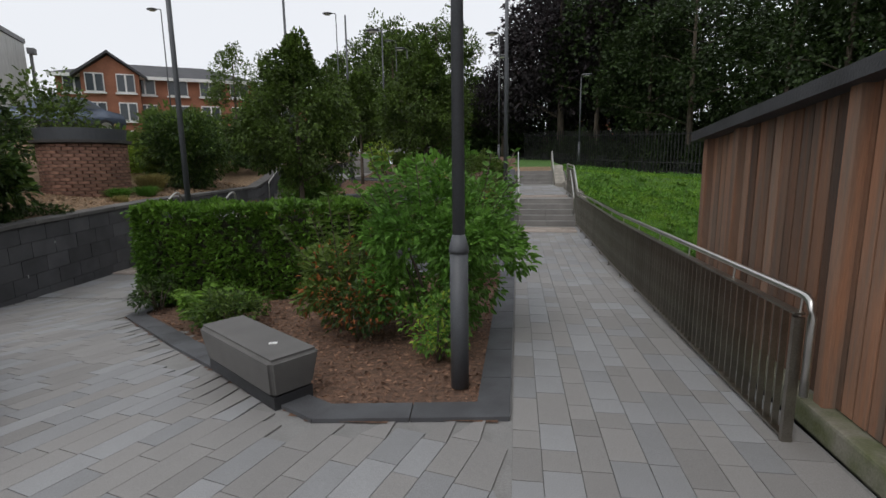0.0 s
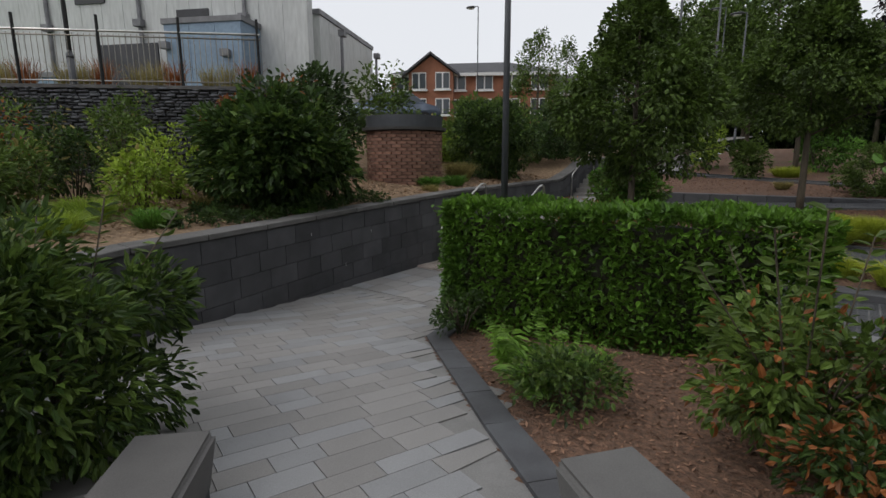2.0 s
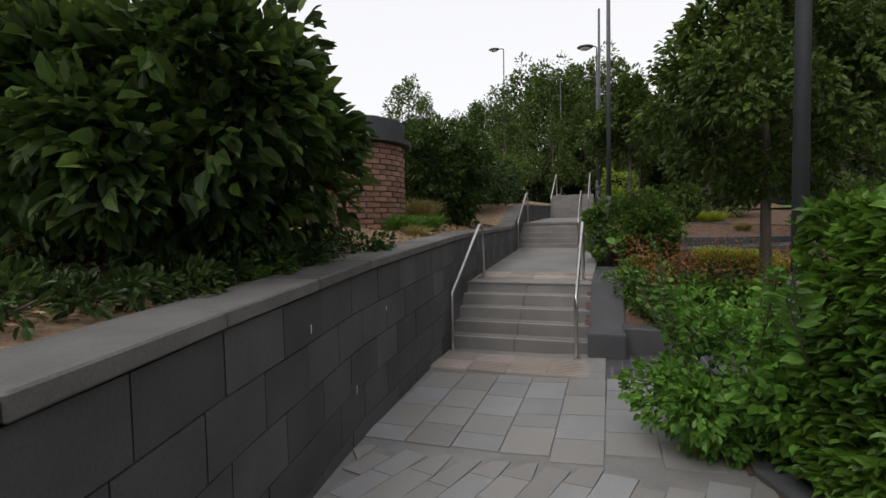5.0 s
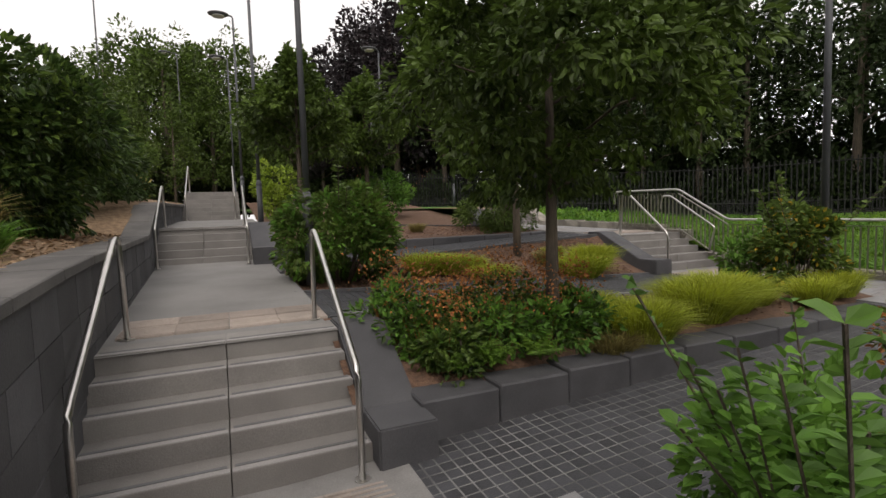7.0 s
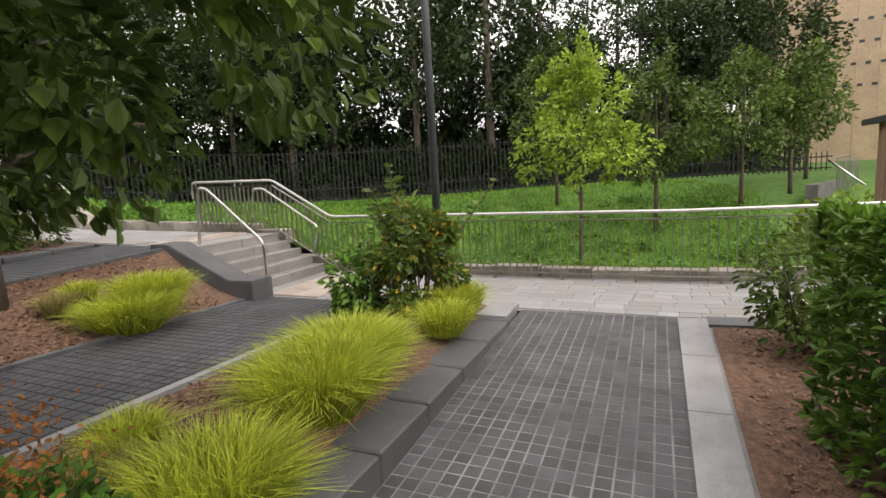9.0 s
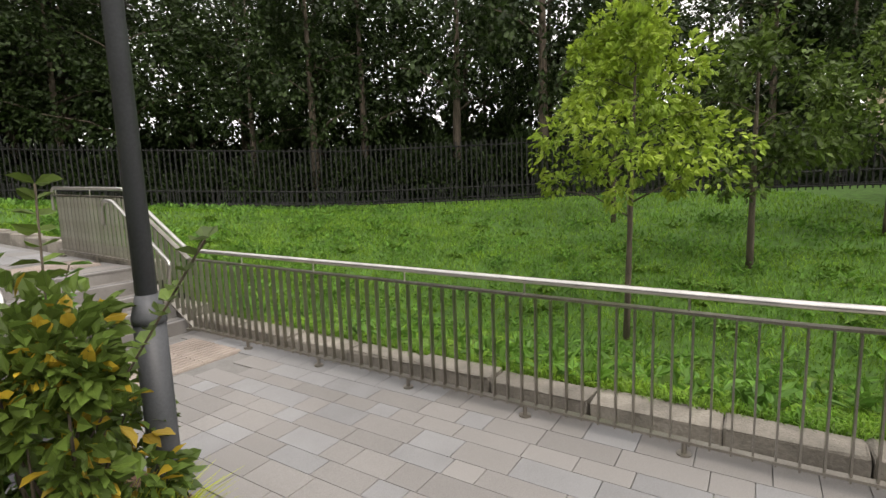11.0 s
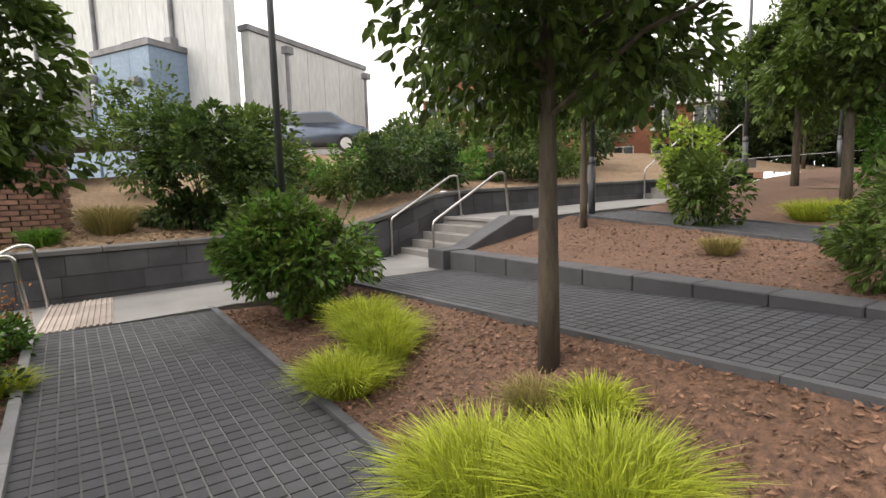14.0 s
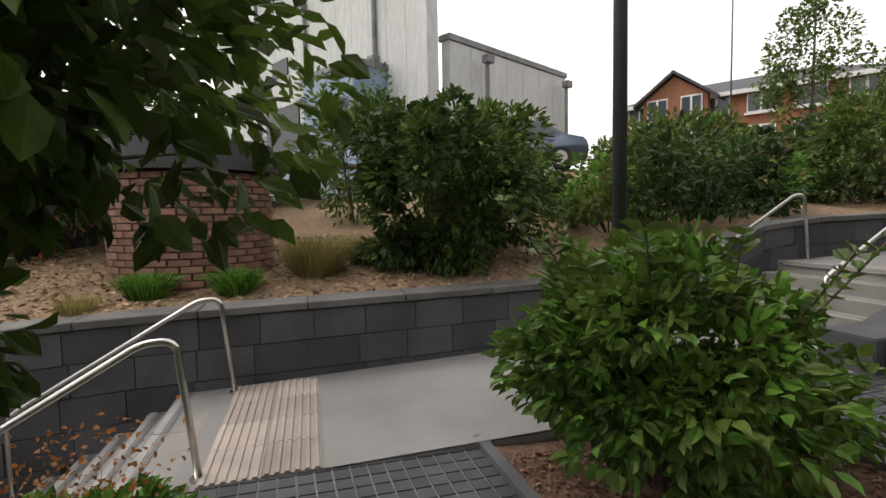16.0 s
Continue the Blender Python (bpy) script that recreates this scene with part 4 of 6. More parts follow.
def shrub(name, x, y, z, radii, n, leaf, size, label, seed, lift=0.9, clumps=26, clump_r=0.22, width=0.5, nstem=9, second=None, share=0.12, sprigs=0):
    """A bush: stems from the ground and a clumped crown of folded leaves."""
    rng = np.random.default_rng(seed)
    root = empty(name, (x, y, z))
    tagged(root, label, "shrub")
    stems(rng, nstem, min(radii[:2]) * 0.8, radii[2] * (lift + 0.55), 0.012, root, -0.05)
    p, way = crown_points(rng, n, (0, 0, radii[2] * lift), radii, clumps, clump_r)
    keep = p[:, 2] > 0.02
    p, way = p[keep], way[keep]
    k = int(len(p) * (share if second else 0))
    v, f = leaf_arrays(p[k:], way[k:], rng, size, width)
    ob = new("foliage", mesh_from("foliage", v, f, leaf))
    ob.parent = root
    if k:
        v, f = leaf_arrays(p[:k], way[:k], rng, size, width)
        ob = new("turned_leaves", mesh_from("turned_leaves", v, f, second))
        ob.parent = root
    for i in range(sprigs):
        # long shoots with paired leaves that stand out of the crown
        a, tilt = rng.uniform(0, 6.28), rng.uniform(0.1, 0.8)
        base = Vector((math.cos(a) * radii[0] * 0.5, math.sin(a) * radii[1] * 0.5, radii[2] * lift * 1.1))
        tip = base + Vector((math.cos(a) * tilt, math.sin(a) * tilt, 1.0)).normalized() * rng.uniform(0.5, 1.0)
        part("shoot", tube([base, tip], 0.005, 4), M_BARK, root)
        m = 13
        t = np.repeat(np.linspace(0.15, 1, m), 2)[:, None]
        pos = np.array(base)[None] * (1 - t) + np.array(tip)[None] * t
        side = np.tile(np.array([[1.0], [-1.0]]), (m, 1)) * np.array([[math.sin(a + 0.5), -math.cos(a + 0.5), 0.0]]) + np.array([[0, 0, 0.35]])
        v, f = leaf_arrays(pos, side, rng, size * 1.15, width, 0.15)
        ob = new("shoot_leaves", mesh_from("shoot_leaves", v, f, leaf))
        ob.parent = root
    return root


def tree(name, x, y, z, height, radius, clear, n, leaf, size, label, seed, trunk=0.08, clumps=60, clump_r=0.4, shape=1.0, limbs=12, fine=True, width=0.6, squash=1.0):
    """A tapered trunk, limbs, and a crown of clumped leaves with gaps."""
    rng = np.random.default_rng(seed)
    root = empty(name, (x, y, z))
    tagged(root, label, "tree")
    bend = rng.normal(0, 0.04, 4)
    pts = [(bend[0] * s * height * 0.3, bend[1] * s * height * 0.3, s * height * 0.93) for s in np.linspace(0, 1, 7)]
    pts[0] = (0, 0, -0.1)
    part("trunk", tube(pts, trunk, 10, radii=[trunk * (1.15 - 0.95 * i / 6) for i in range(7)]), M_BARK, root, smooth=True)
    for i in range(limbs):
        s = clear / height + (0.95 - clear / height) * (i + 0.5) / limbs
        a = i * 2.4 + rng.uniform(-0.3, 0.3)
        k = (1 - ((s * height - clear) / (height - clear)) ** 1.4 * 0.8) * radius * squash
        b0 = Vector((0, 0, s * height * 0.93))
        tip = b0 + Vector((math.cos(a) * k * 0.85, math.sin(a) * k * 0.85, 0.3 * k))
        mid = b0.lerp(tip, 0.5) + Vector((0, 0, 0.08 * k))
        r = trunk * 0.38 * (1.2 - s)
        part("branch", tube([b0, mid, tip], r, 5, radii=[r, r * 0.7, r * 0.25]), M_BARK, root, smooth=True)
    h2 = (height - clear) / 2
    p, way = crown_points(rng, n, (0, 0, clear + h2 * 1.02), (radius, radius, h2), clumps, clump_r)
    s = np.clip((p[:, 2] - clear) / (2 * h2), 0, 1)
    p[:, :2] *= (1 - shape * 0.75 * np.clip(s - 0.3, 0, 1))[:, None]
    v, f = leaf_arrays(p, way, rng, size, width, 0.5, fine=fine)
    ob = new("crown", mesh_from("crown", v, f, leaf))
    ob.parent = root
    return root


def tuft(name, x, y, z, radius, n, leaf, label, seed, height=0.53, width=0.006, droop=0.6, group="sedge tufts"):
    """A mound of arching grass blades."""
    rng = np.random.default_rng(seed)
    a = rng.uniform(0, 2 * math.pi, n)
    r = np.sqrt(rng.uniform(0, 1, n)) * radius * 0.45
    pos = np.stack([np.cos(a) * r, np.sin(a) * r, np.full(n, -0.05)], 1)
    out = rng.uniform(0.0, 1.0, n) ** 0.8 * radius / height * 0.75
    d = np.stack([np.cos(a) * out, np.sin(a) * out, np.ones(n)], 1) + rng.normal(0, 0.18, (n, 3))
    L = height * np.sqrt(1 + (out * 0.5) ** 2)
    v, f = blade_arrays(pos, d, rng, L, width, droop)
    ob = new(name, mesh_from(name, v, f, leaf))
    ob.matrix_basis = pose(x, y, z)
    return tagged(ob, label, "grass", group, "")


def fern(x, y, z, size, seed, leaf=None, label="bright green fern with arching fronds"):
    rng = np.random.default_rng(seed)
    root = empty("fern", (x, y, z))
    tagged(root, label, "fern", "ferns", "")
    for i in range(11):
        a = i * 0.571 * 2 + rng.uniform(-0.2, 0.2)
        el = rng.uniform(0.5, 1.2)
        t = np.linspace(0.1, 1, 16)
        out = np.stack([np.cos(a) * t * math.cos(el) * size, np.sin(a) * t * math.cos(el) * size, (t * math.sin(el) - 0.35 * t ** 2) * size], 1)
        pos = np.repeat(out, 2, 0)
        side = np.tile(np.array([[1.0], [-1.0]]), (16, 1)) * np.array([[-math.sin(a), math.cos(a), 0.05]]) + 0.4 * np.array([[math.cos(a), math.sin(a), 0]])
        v, f = leaf_arrays(pos, side, rng, np.repeat(size * 0.3 * (1.05 - t), 2), 0.3, 0.05)
        ob = new("frond", mesh_from("frond", v, f, leaf or L_FERN))
        ob.parent = root
    return root


def scatter(name, mat, poly, n, fz, size, label, seed, category="mulch", thick=0.25):
    """Loose chips lying on a bed, as one object."""
    rng = np.random.default_rng(seed)
    xs, ys = [p[0] for p in poly], [p[1] for p in poly]
    x, y = rng.uniform(min(xs), max(xs), n), rng.uniform(min(ys), max(ys), n)
    k = inside(x, y, poly)
    x, y = x[k], y[k]
    z = np.array([fz(a, b) for a, b in zip(x, y)])
    pos = np.stack([x, y, z + 0.006], 1)
    a = rng.uniform(0, 6.28, len(x))
    d = np.stack([np.cos(a), np.sin(a), rng.normal(0, 0.3, len(x))], 1)
    v, f = leaf_arrays(pos, d, rng, size, 0.45, 0.1, 0.15, fine=False)
    return tagged(new(name, mesh_from(name, v, f, mat)), label, category, "", "stuff")


# clipped hedge
hedge = empty("hedge", (-2.55, 7.0, 0))
tagged(hedge, "clipped laurel hedge with dense glossy leaves", "hedge")
rng = np.random.default_rng(21)
H0, H1 = np.array([-5.2, 6.05]), np.array([-1.75, 6.76])
HD = (H1 - H0) / np.linalg.norm(H1 - H0)
HN = np.array([-HD[1], HD[0]])
HL, HW = float(np.linalg.norm(H1 - H0)), 0.75


def hedge_point(s, t, z):
    """s along, t across (0 front), z up, with a lumpy surface."""
    p = H0[None] + s[:, None] * HD[None] + t[:, None] * HN[None]
    return np.stack([p[:, 0] + 2.55, p[:, 1] - 7.0, z], 1)


# solid box whose dark soil colour stands for the shade inside the hedge
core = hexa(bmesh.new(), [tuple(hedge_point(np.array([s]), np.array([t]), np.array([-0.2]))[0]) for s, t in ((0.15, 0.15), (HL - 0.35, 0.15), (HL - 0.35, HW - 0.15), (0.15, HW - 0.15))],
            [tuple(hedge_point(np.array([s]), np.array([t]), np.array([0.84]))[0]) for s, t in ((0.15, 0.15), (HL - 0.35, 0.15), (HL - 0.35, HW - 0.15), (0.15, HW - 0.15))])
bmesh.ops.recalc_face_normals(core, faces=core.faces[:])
part("shade_core", core, M_SOIL_SHADE, hedge)
n = 15500
face = rng.choice(5, n, p=[0.45, 0.26, 0.1, 0.11, 0.08])
s, t, z = rng.uniform(0, HL, n), rng.uniform(0, HW, n), rng.uniform(-0.32, 1.03, n)
way = np.zeros((n, 3))
dep = np.abs(rng.normal(0, 0.05, n))
m = face == 0
t[m] = dep[m]
way[m] = (-HN[0], -HN[1], 0.35)
m = face == 1
z[m] = 1.03 - dep[m]
way[m] = (0, 0, 1)
m = face == 2
s[m] = dep[m]
way[m] = (-HD[0], -HD[1], 0.35)
m = face == 3
t[m] = HW - dep[m]
way[m] = (HN[0], HN[1], 0.3)
m = face == 4
s[m] = HL - dep[m] * 2
way[m] = (HD[0], HD[1], 0.35)
z += 0.045 * np.sin(s * 5.1) * np.sin(t * 4 + s * 2) * (z > 0.8)
t -= 0.04 * np.sin(s * 4.3 + z * 5) * (face == 0)
v, f = leaf_arrays(hedge_point(s, t, z), way * 0.8, rng, 0.085, 0.5, 0.55)
ob = new("foliage", mesh_from("foliage", v, f, L_HEDGE))
ob.parent = hedge
for i in range(16):
    si, ti = rng.uniform(0.2, HL - 0.2), rng.uniform(0.2, HW - 0.2)
    b = hedge_point(np.array([si]), np.array([ti]), np.array([-0.3]))[0]
    part("stem", tube([b, b + np.array([0.03, 0.0, 0.6])], 0.015, 5), M_BARK, hedge)

# lower bed
shrub("shrub", -0.72, 4.85, 0.0, (0.85, 0.85, 0.78), 9000, L_FRESH, 0.075, "bright green spreading shrub with long upright shoots", 31, 0.95, 60, 0.2, 0.5, 12, sprigs=26)
shrub("shrub", -1.8, 5.1, -0.05, (0.55, 0.5, 0.42), 3600, L_MID, 0.07, "bushy green shrub with reddish lower leaves", 32, 0.9, 34, 0.16, 0.5, 8, L_RUST, 0.12, sprigs=9)
shrub("shrub", -1.45, 4.35, 0.0, (0.38, 0.32, 0.26), 1700, L_DARK, 0.055, "low sparse shrub turning red on the mulch", 33, 0.8, 20, 0.13, 0.5, 6, L_RUST, 0.3)
shrub("shrub", -0.62, 3.9, 0.0, (0.24, 0.2, 0.27), 800, L_FRESH, 0.05, "small yellow green seedling shrub", 34, 0.9, 16, 0.1, 0.5, 5, L_YELLOW, 0.3)
shrub("shrub", -3.05, 4.85, -0.12, (0.38, 0.3, 0.16), 1500, L_MID, 0.05, "low green groundcover clump at the bed edge", 35, 0.8, 20, 0.12, 0.5, 5, L_DARK, 0.4)
fern(-3.6, 5.15, -0.16, 0.8, 36)
fern(-3.2, 5.25, -0.14, 0.6, 37)
fern(-3.35, 4.85, -0.15, 0.45, 46)
shrub("shrub", -4.85, 5.95, -0.3, (0.3, 0.3, 0.25), 1100, L_DARK, 0.05, "dark groundcover under the hedge corner", 38, 0.8, 14, 0.12)
shrub("shrub", -5.5, 7.4, -0.47, (0.6, 0.5, 0.46), 6500, L_FRESH, 0.058, "fresh green broad leaved shrub by the pole", 39, 0.95, 40, 0.19, 0.7, 11, sprigs=16)
shrub("shrub", -5.1, 6.98, -0.42, (0.4, 0.3, 0.36), 1900, L_FRESH, 0.085, "fresh green shrub below the ramp", 40, 0.95, 22, 0.16, 0.7, 7, sprigs=9)
shrub("shrub", -4.25, 7.6, -0.3, (0.55, 0.32, 0.5), 4200, L_SEED, 0.04, "red and green shrub in the mulch", 41, 0.9, 18, 0.13, 0.5, 6, L_MID, 0.5)
shrub("shrub", -0.75, 7.2, -0.1, (0.5, 0.45, 0.5), 1500, L_MID, 0.075, "dark green shrub at the ramp end", 42, 0.95, 28, 0.17, 0.55, 7)
shrub("shrub", -4.98, 2.28, -0.14, (0.86, 0.76, 0.66), 12000, L_MID, 0.085, "dense narrow leaved shrub over the bench", 43, 0.95, 60, 0.19, 0.36, 12, L_DARK, 0.45, sprigs=14)
shrub("shrub", -4.1, 1.35, -0.1, (0.5, 0.4, 0.45), 1500, L_FRESH, 0.075, "bright green clipped shrub at the bench end", 44, 0.95, 28, 0.17)
shrub("shrub", -6.3, 2.1, -0.2, (0.5, 0.5, 0.6), 1500, L_MID, 0.08, "leafy shrub beside the wall end", 45, 0.95, 28, 0.18)

# terrace beds
tree("hornbeam_tree", -4.6, 10.3, -0.12, 4.3, 1.62, 1.35, 22000, L_TREE, 0.085, "young hornbeam with a dense dark green crown", 51, 0.06, 110, 0.28, 1.45, 16)
tree("hornbeam_tree", -2.55, 14.2, 0.3, 4.4, 1.55, 1.7, 20000, L_TREE, 0.09, "young hornbeam with a broad drooping crown", 52, 0.068, 130, 0.3, 1.45, 18)
tree("hornbeam_tree", -5.75, 18.25, 0.75, 4.0, 1.3, 1.7, 8000, L_TREE, 0.13, "young hornbeam on the upper terrace", 53, 0.06, 90, 0.3, 1.45, 14)
tree("hornbeam_tree", -3.3, 21.5, 1.0, 4.2, 1.5, 1.7, 7000, L_TREE, 0.15, "young hornbeam behind the upper ramp", 54, 0.08, 70, 0.32, 1.4, 14)
tree("hornbeam_tree", -5.2, 24.5, 1.2, 4.2, 1.4, 1.7, 6000, L_TREE, 0.16, "young hornbeam high on the terraces", 55, 0.08, 60, 0.32, 1.4, 12)
shrub("shrub", -5.85, 13.6, 0.2, (0.85, 0.78, 0.64), 8000, L_MID, 0.09, "rounded green shrub with broad leaves and yellow tips", 61, 0.98, 60, 0.19, 0.55, 14, L_FRESH, 0.35, sprigs=8)
shrub("shrub", -1.15, 17.35, 0.62, (0.95, 0.8, 0.6), 10000, L_MID, 0.075, "rounded dull green shrub at the landing edge", 62, 0.95, 40, 0.22, 0.45, 12)
shrub("shrub", -4.3, 19.3, 0.85, (0.6, 0.6, 0.6), 1900, L_MID, 0.11, "green shrub on the upper terrace", 63, 0.95, 26, 0.2)
shrub("shrub", -2.7, 22.0, 1.1, (0.9, 0.8, 0.7), 2200, L_FRESH, 0.13, "bright green shrub on the top terrace", 64, 0.95, 26, 0.25)
shrub("shrub", -6.0, 21.7, 1.1, (0.5, 0.5, 0.9), 1600, L_YELLOW, 0.12, "yellow green shrub by the upper landing", 65, 0.95, 22, 0.22)
shrub("shrub", -0.62, 10.55, -0.1, (0.42, 0.42, 0.58), 2600, L_MID, 0.085, "leggy climbing shrub round the lamp post base", 66, 0.95, 22, 0.15, 0.6, 9, L_GOLD, 0.12, sprigs=6)
shrub("shrub", -0.72, 11.1, -0.16, (0.46, 0.3, 0.42), 1700, L_FRESH, 0.085, "leggy fresh green shrub at the ramp corner", 67, 0.95, 22, 0.15, 0.65, 8, L_MID, 0.4, sprigs=3)
rng = np.random.default_rng(70)
for i, (x, y, w) in enumerate(((-5.8, 10.4, 0.4), (-5.4, 10.65, 0.42), (-5.25, 10.3, 0.4), (-4.75, 10.25, 0.34), (-5.7, 10.2, 0.3), (-4.35, 10.3, 0.28), (-5.95, 10.8, 0.34),
                               (-4.9, 10.75, 0.38), (-4.5, 10.55, 0.34))):
    z = lerp(y, [9.9, 11.1], [ramp_a_z(x) + 0.2, ramp_b_z(x)])
    shrub("shrub", x, y, z - 0.03, (w, w, 0.24), 1500, L_MID if i % 3 == 1 else L_FRESH, 0.065, "low groundcover with bronze red shoots", 71 + i, 0.8, 20, 0.13, 0.6, 5, L_DARK, 0.25)
    tagged(tuft("flower_stalks", x, y, z, w * 0.8, 40, L_RUST, "slender dry brown flower stalks", 730 + i, 0.6, 0.005, 0.1, "flower stalks"), kind="stuff")
    rg = np.random.default_rng(760 + i)
    q = np.stack([rg.normal(0, w * 0.45, 260), rg.normal(0, w * 0.45, 260), 0.36 + rg.uniform(0, 0.4, 260)], 1)
    vv, ff = leaf_arrays(q, rg.normal(0, 1, (260, 3)), rg, 0.028, 0.7)
    ob = tagged(new("seed_heads", mesh_from("seed_heads", vv, ff, L_SEED)), "rusty brown dry flower heads over groundcover", "flowers", "", "stuff")
    ob.matrix_basis = pose(x, y, z)
fern(-5.45, 9.98, -0.12, 0.42, 81)
fern(-5.0, 9.95, -0.1, 0.38, 82)
fern(-5.75, 10.0, -0.12, 0.3, 83)
SED = "lime green sedge tuft arching over the mulch"
STR = "straw and green grass tuft on the mulch"
for i, (x, y, r, h, n, mt) in enumerate((
        (-3.75, 10.1, 0.54, 0.58, 3600, L_LIME), (-4.2, 9.98, 0.36, 0.36, 1100, L_STRAW), (-2.75, 10.3, 0.62, 0.62, 4200, L_LIME), (-2.25, 10.4, 0.58, 0.62, 3800, L_LIME),
        (-1.75, 10.4, 0.36, 0.4, 1300, L_LIME), (-5.0, 11.05, 0.3, 0.3, 800, L_LIME), (-3.9, 10.7, 0.3, 0.3, 700, L_STRAW), (-3.6, 10.85, 0.3, 0.34, 800, L_LIME),
        (-1.95, 13.2, 0.6, 0.56, 3800, L_LIME), (-1.5, 13.45, 0.5, 0.6, 3000, L_LIME), (-3.65, 13.2, 0.48, 0.42, 2400, L_LIME), (-4.1, 13.7, 0.5, 0.46, 2400, L_LIME),
        (-3.8, 13.6, 0.34, 0.42, 1200, L_LIME), (-4.55, 13.75, 0.44, 0.5, 1700, L_LIME), (-2.25, 13.8, 0.26, 0.32, 800, L_STRAW), (-1.95, 13.95, 0.26, 0.32, 700, L_LIME),
        (-3.2, 17.6, 0.3, 0.3, 600, L_STRAW), (-3.4, 20.8, 0.7, 0.5, 1600, L_LIME), (-1.2, 10.05, 0.36, 0.44, 1100, L_LIME),
        (-0.6, 10.15, 0.4, 0.46, 1300, L_LIME))):
    z = (lerp(y, [9.9, 11.1], [ramp_a_z(x) + 0.2, ramp_b_z(x)]) if y < 11.5 else lerp(y, [12.9, 14.4], [ramp_b_z(x), ramp_c_z(x)]) - 0.05 if y < 15 else 0.75 if y < 19 else 0.95)
    tuft("sedge_tuft" if mt is L_LIME else "grass_tuft", x, y, z, r, n, mt, SED if mt is L_LIME else STR, 100 + i, h, 0.007, group="sedge tufts" if mt is L_LIME else "straw tufts")

# bank behind the wall


def on_bank(x, y):
    return bank_z(x, y) - 0.02


def bank_shrub(x, y, radii, n, leaf, size, label, seed, **k):
    return shrub("shrub", x, y, on_bank(x, y), radii, n, leaf, size, label, seed, **k)


bank_shrub(-9.1, 6.5, (1.15, 1.25, 1.0), 12500, L_DARK, 0.145, "large dark viburnum overhanging the wall", 121, lift=0.8, clumps=90, clump_r=0.26, width=0.55, nstem=14, second=L_MID, share=0.25)
for i, (x, y) in enumerate(((-8.45, 4.9), (-8.45, 5.6), (-8.5, 6.3), (-8.55, 7.1), (-9.0, 5.4), (-8.6, 7.9))):
    bank_shrub(x, y, (0.4, 0.5, 0.08), 1300, L_DARK, 0.055, "low dark groundcover spreading below the viburnum", 840 + i, lift=0.7, clumps=22, clump_r=0.09, nstem=5)
bank_shrub(-9.5, 13.3, (1.15, 1.4, 1.05), 14000, L_DARK, 0.1, "large dark rounded shrub behind the wall", 122, lift=0.9, clumps=60, clump_r=0.26, nstem=12, second=L_MID, share=0.25)
bank_shrub(-10.6, 14.3, (0.9, 0.9, 1.05), 3400, L_MID, 0.13, "tall loose green shrub on the bank", 123, lift=1.0, clumps=40, clump_r=0.3)
bank_shrub(-9.4, 17.2, (0.8, 1.3, 0.6), 3000, L_DARK, 0.12, "dark shrub by the upper wall", 124, clumps=40)
bank_shrub(-11.5, 18.5, (1.4, 1.4, 0.65), 3600, L_DARK, 0.14, "dark spreading shrub on the upper bank", 125, clumps=44, clump_r=0.3, second=L_MID, share=0.4)
bank_shrub(-10.2, 21.5, (1.2, 1.5, 0.9), 3600, L_MID, 0.14, "green shrub high on the bank", 126, clumps=44, clump_r=0.3)
bank_shrub(-13.5, 15.5, (1.2, 1.2, 0.5), 3400, L_MID, 0.15, "tall green shrub near the parked car", 127, clumps=40, clump_r=0.35, second=L_STRAW, share=0.1)
bank_shrub(-13.0, 12.6, (1.0, 1.0, 1.5), 1500, L_MID, 0.14, "tall loose shrub with upright shoots", 128, clumps=36, clump_r=0.32, sprigs=10)
bank_shrub(-11.4, 8.2, (0.9, 0.9, 1.2), 1500, L_DARK, 0.13, "tall reddish shrub beside the gabion", 129, lift=1.0, clumps=36, clump_r=0.3, second=L_RUST, share=0.2, sprigs=6)
bank_shrub(-12.2, 9.6, (1.1, 1.1, 1.2), 3000, L_DARK, 0.14, "tall dark shrub behind the brick remnant", 130, lift=1.05, clumps=36, clump_r=0.32, sprigs=8)
bank_shrub(-10.5, 5.4, (0.5, 0.5, 0.7), 1300, L_YELLOW, 0.08, "thin yellowing shrub against the gabion", 131, clumps=22, clump_r=0.25)
bank_shrub(-11.7, 5.2, (0.5, 0.6, 0.8), 1300, L_MID, 0.09, "thin green shrub against the gabion", 132, clumps=22, clump_r=0.25)
bank_shrub(-12.5, 3.6, (0.5, 0.6, 0.7), 1300, L_MID, 0.09, "sparse shrub with rusty stems by the gabion", 133, clumps=22, clump_r=0.25, second=L_RUST, share=0.3)
bank_shrub(-9.8, 2.6, (0.6, 0.6, 0.5), 1500, L_MID, 0.09, "leafy shrub on the lower bank", 134, clumps=22)
bank_shrub(-15.5, 22.0, (1.7, 1.7, 0.8), 3600, L_MID, 0.18, "large green shrub by the road", 135, clumps=44, clump_r=0.45)
bank_shrub(-12.5, 25.0, (1.8, 2.0, 1.0), 3600, L_DARK, 0.18, "large dark shrub high on the bank", 136, clumps=44, clump_r=0.45)
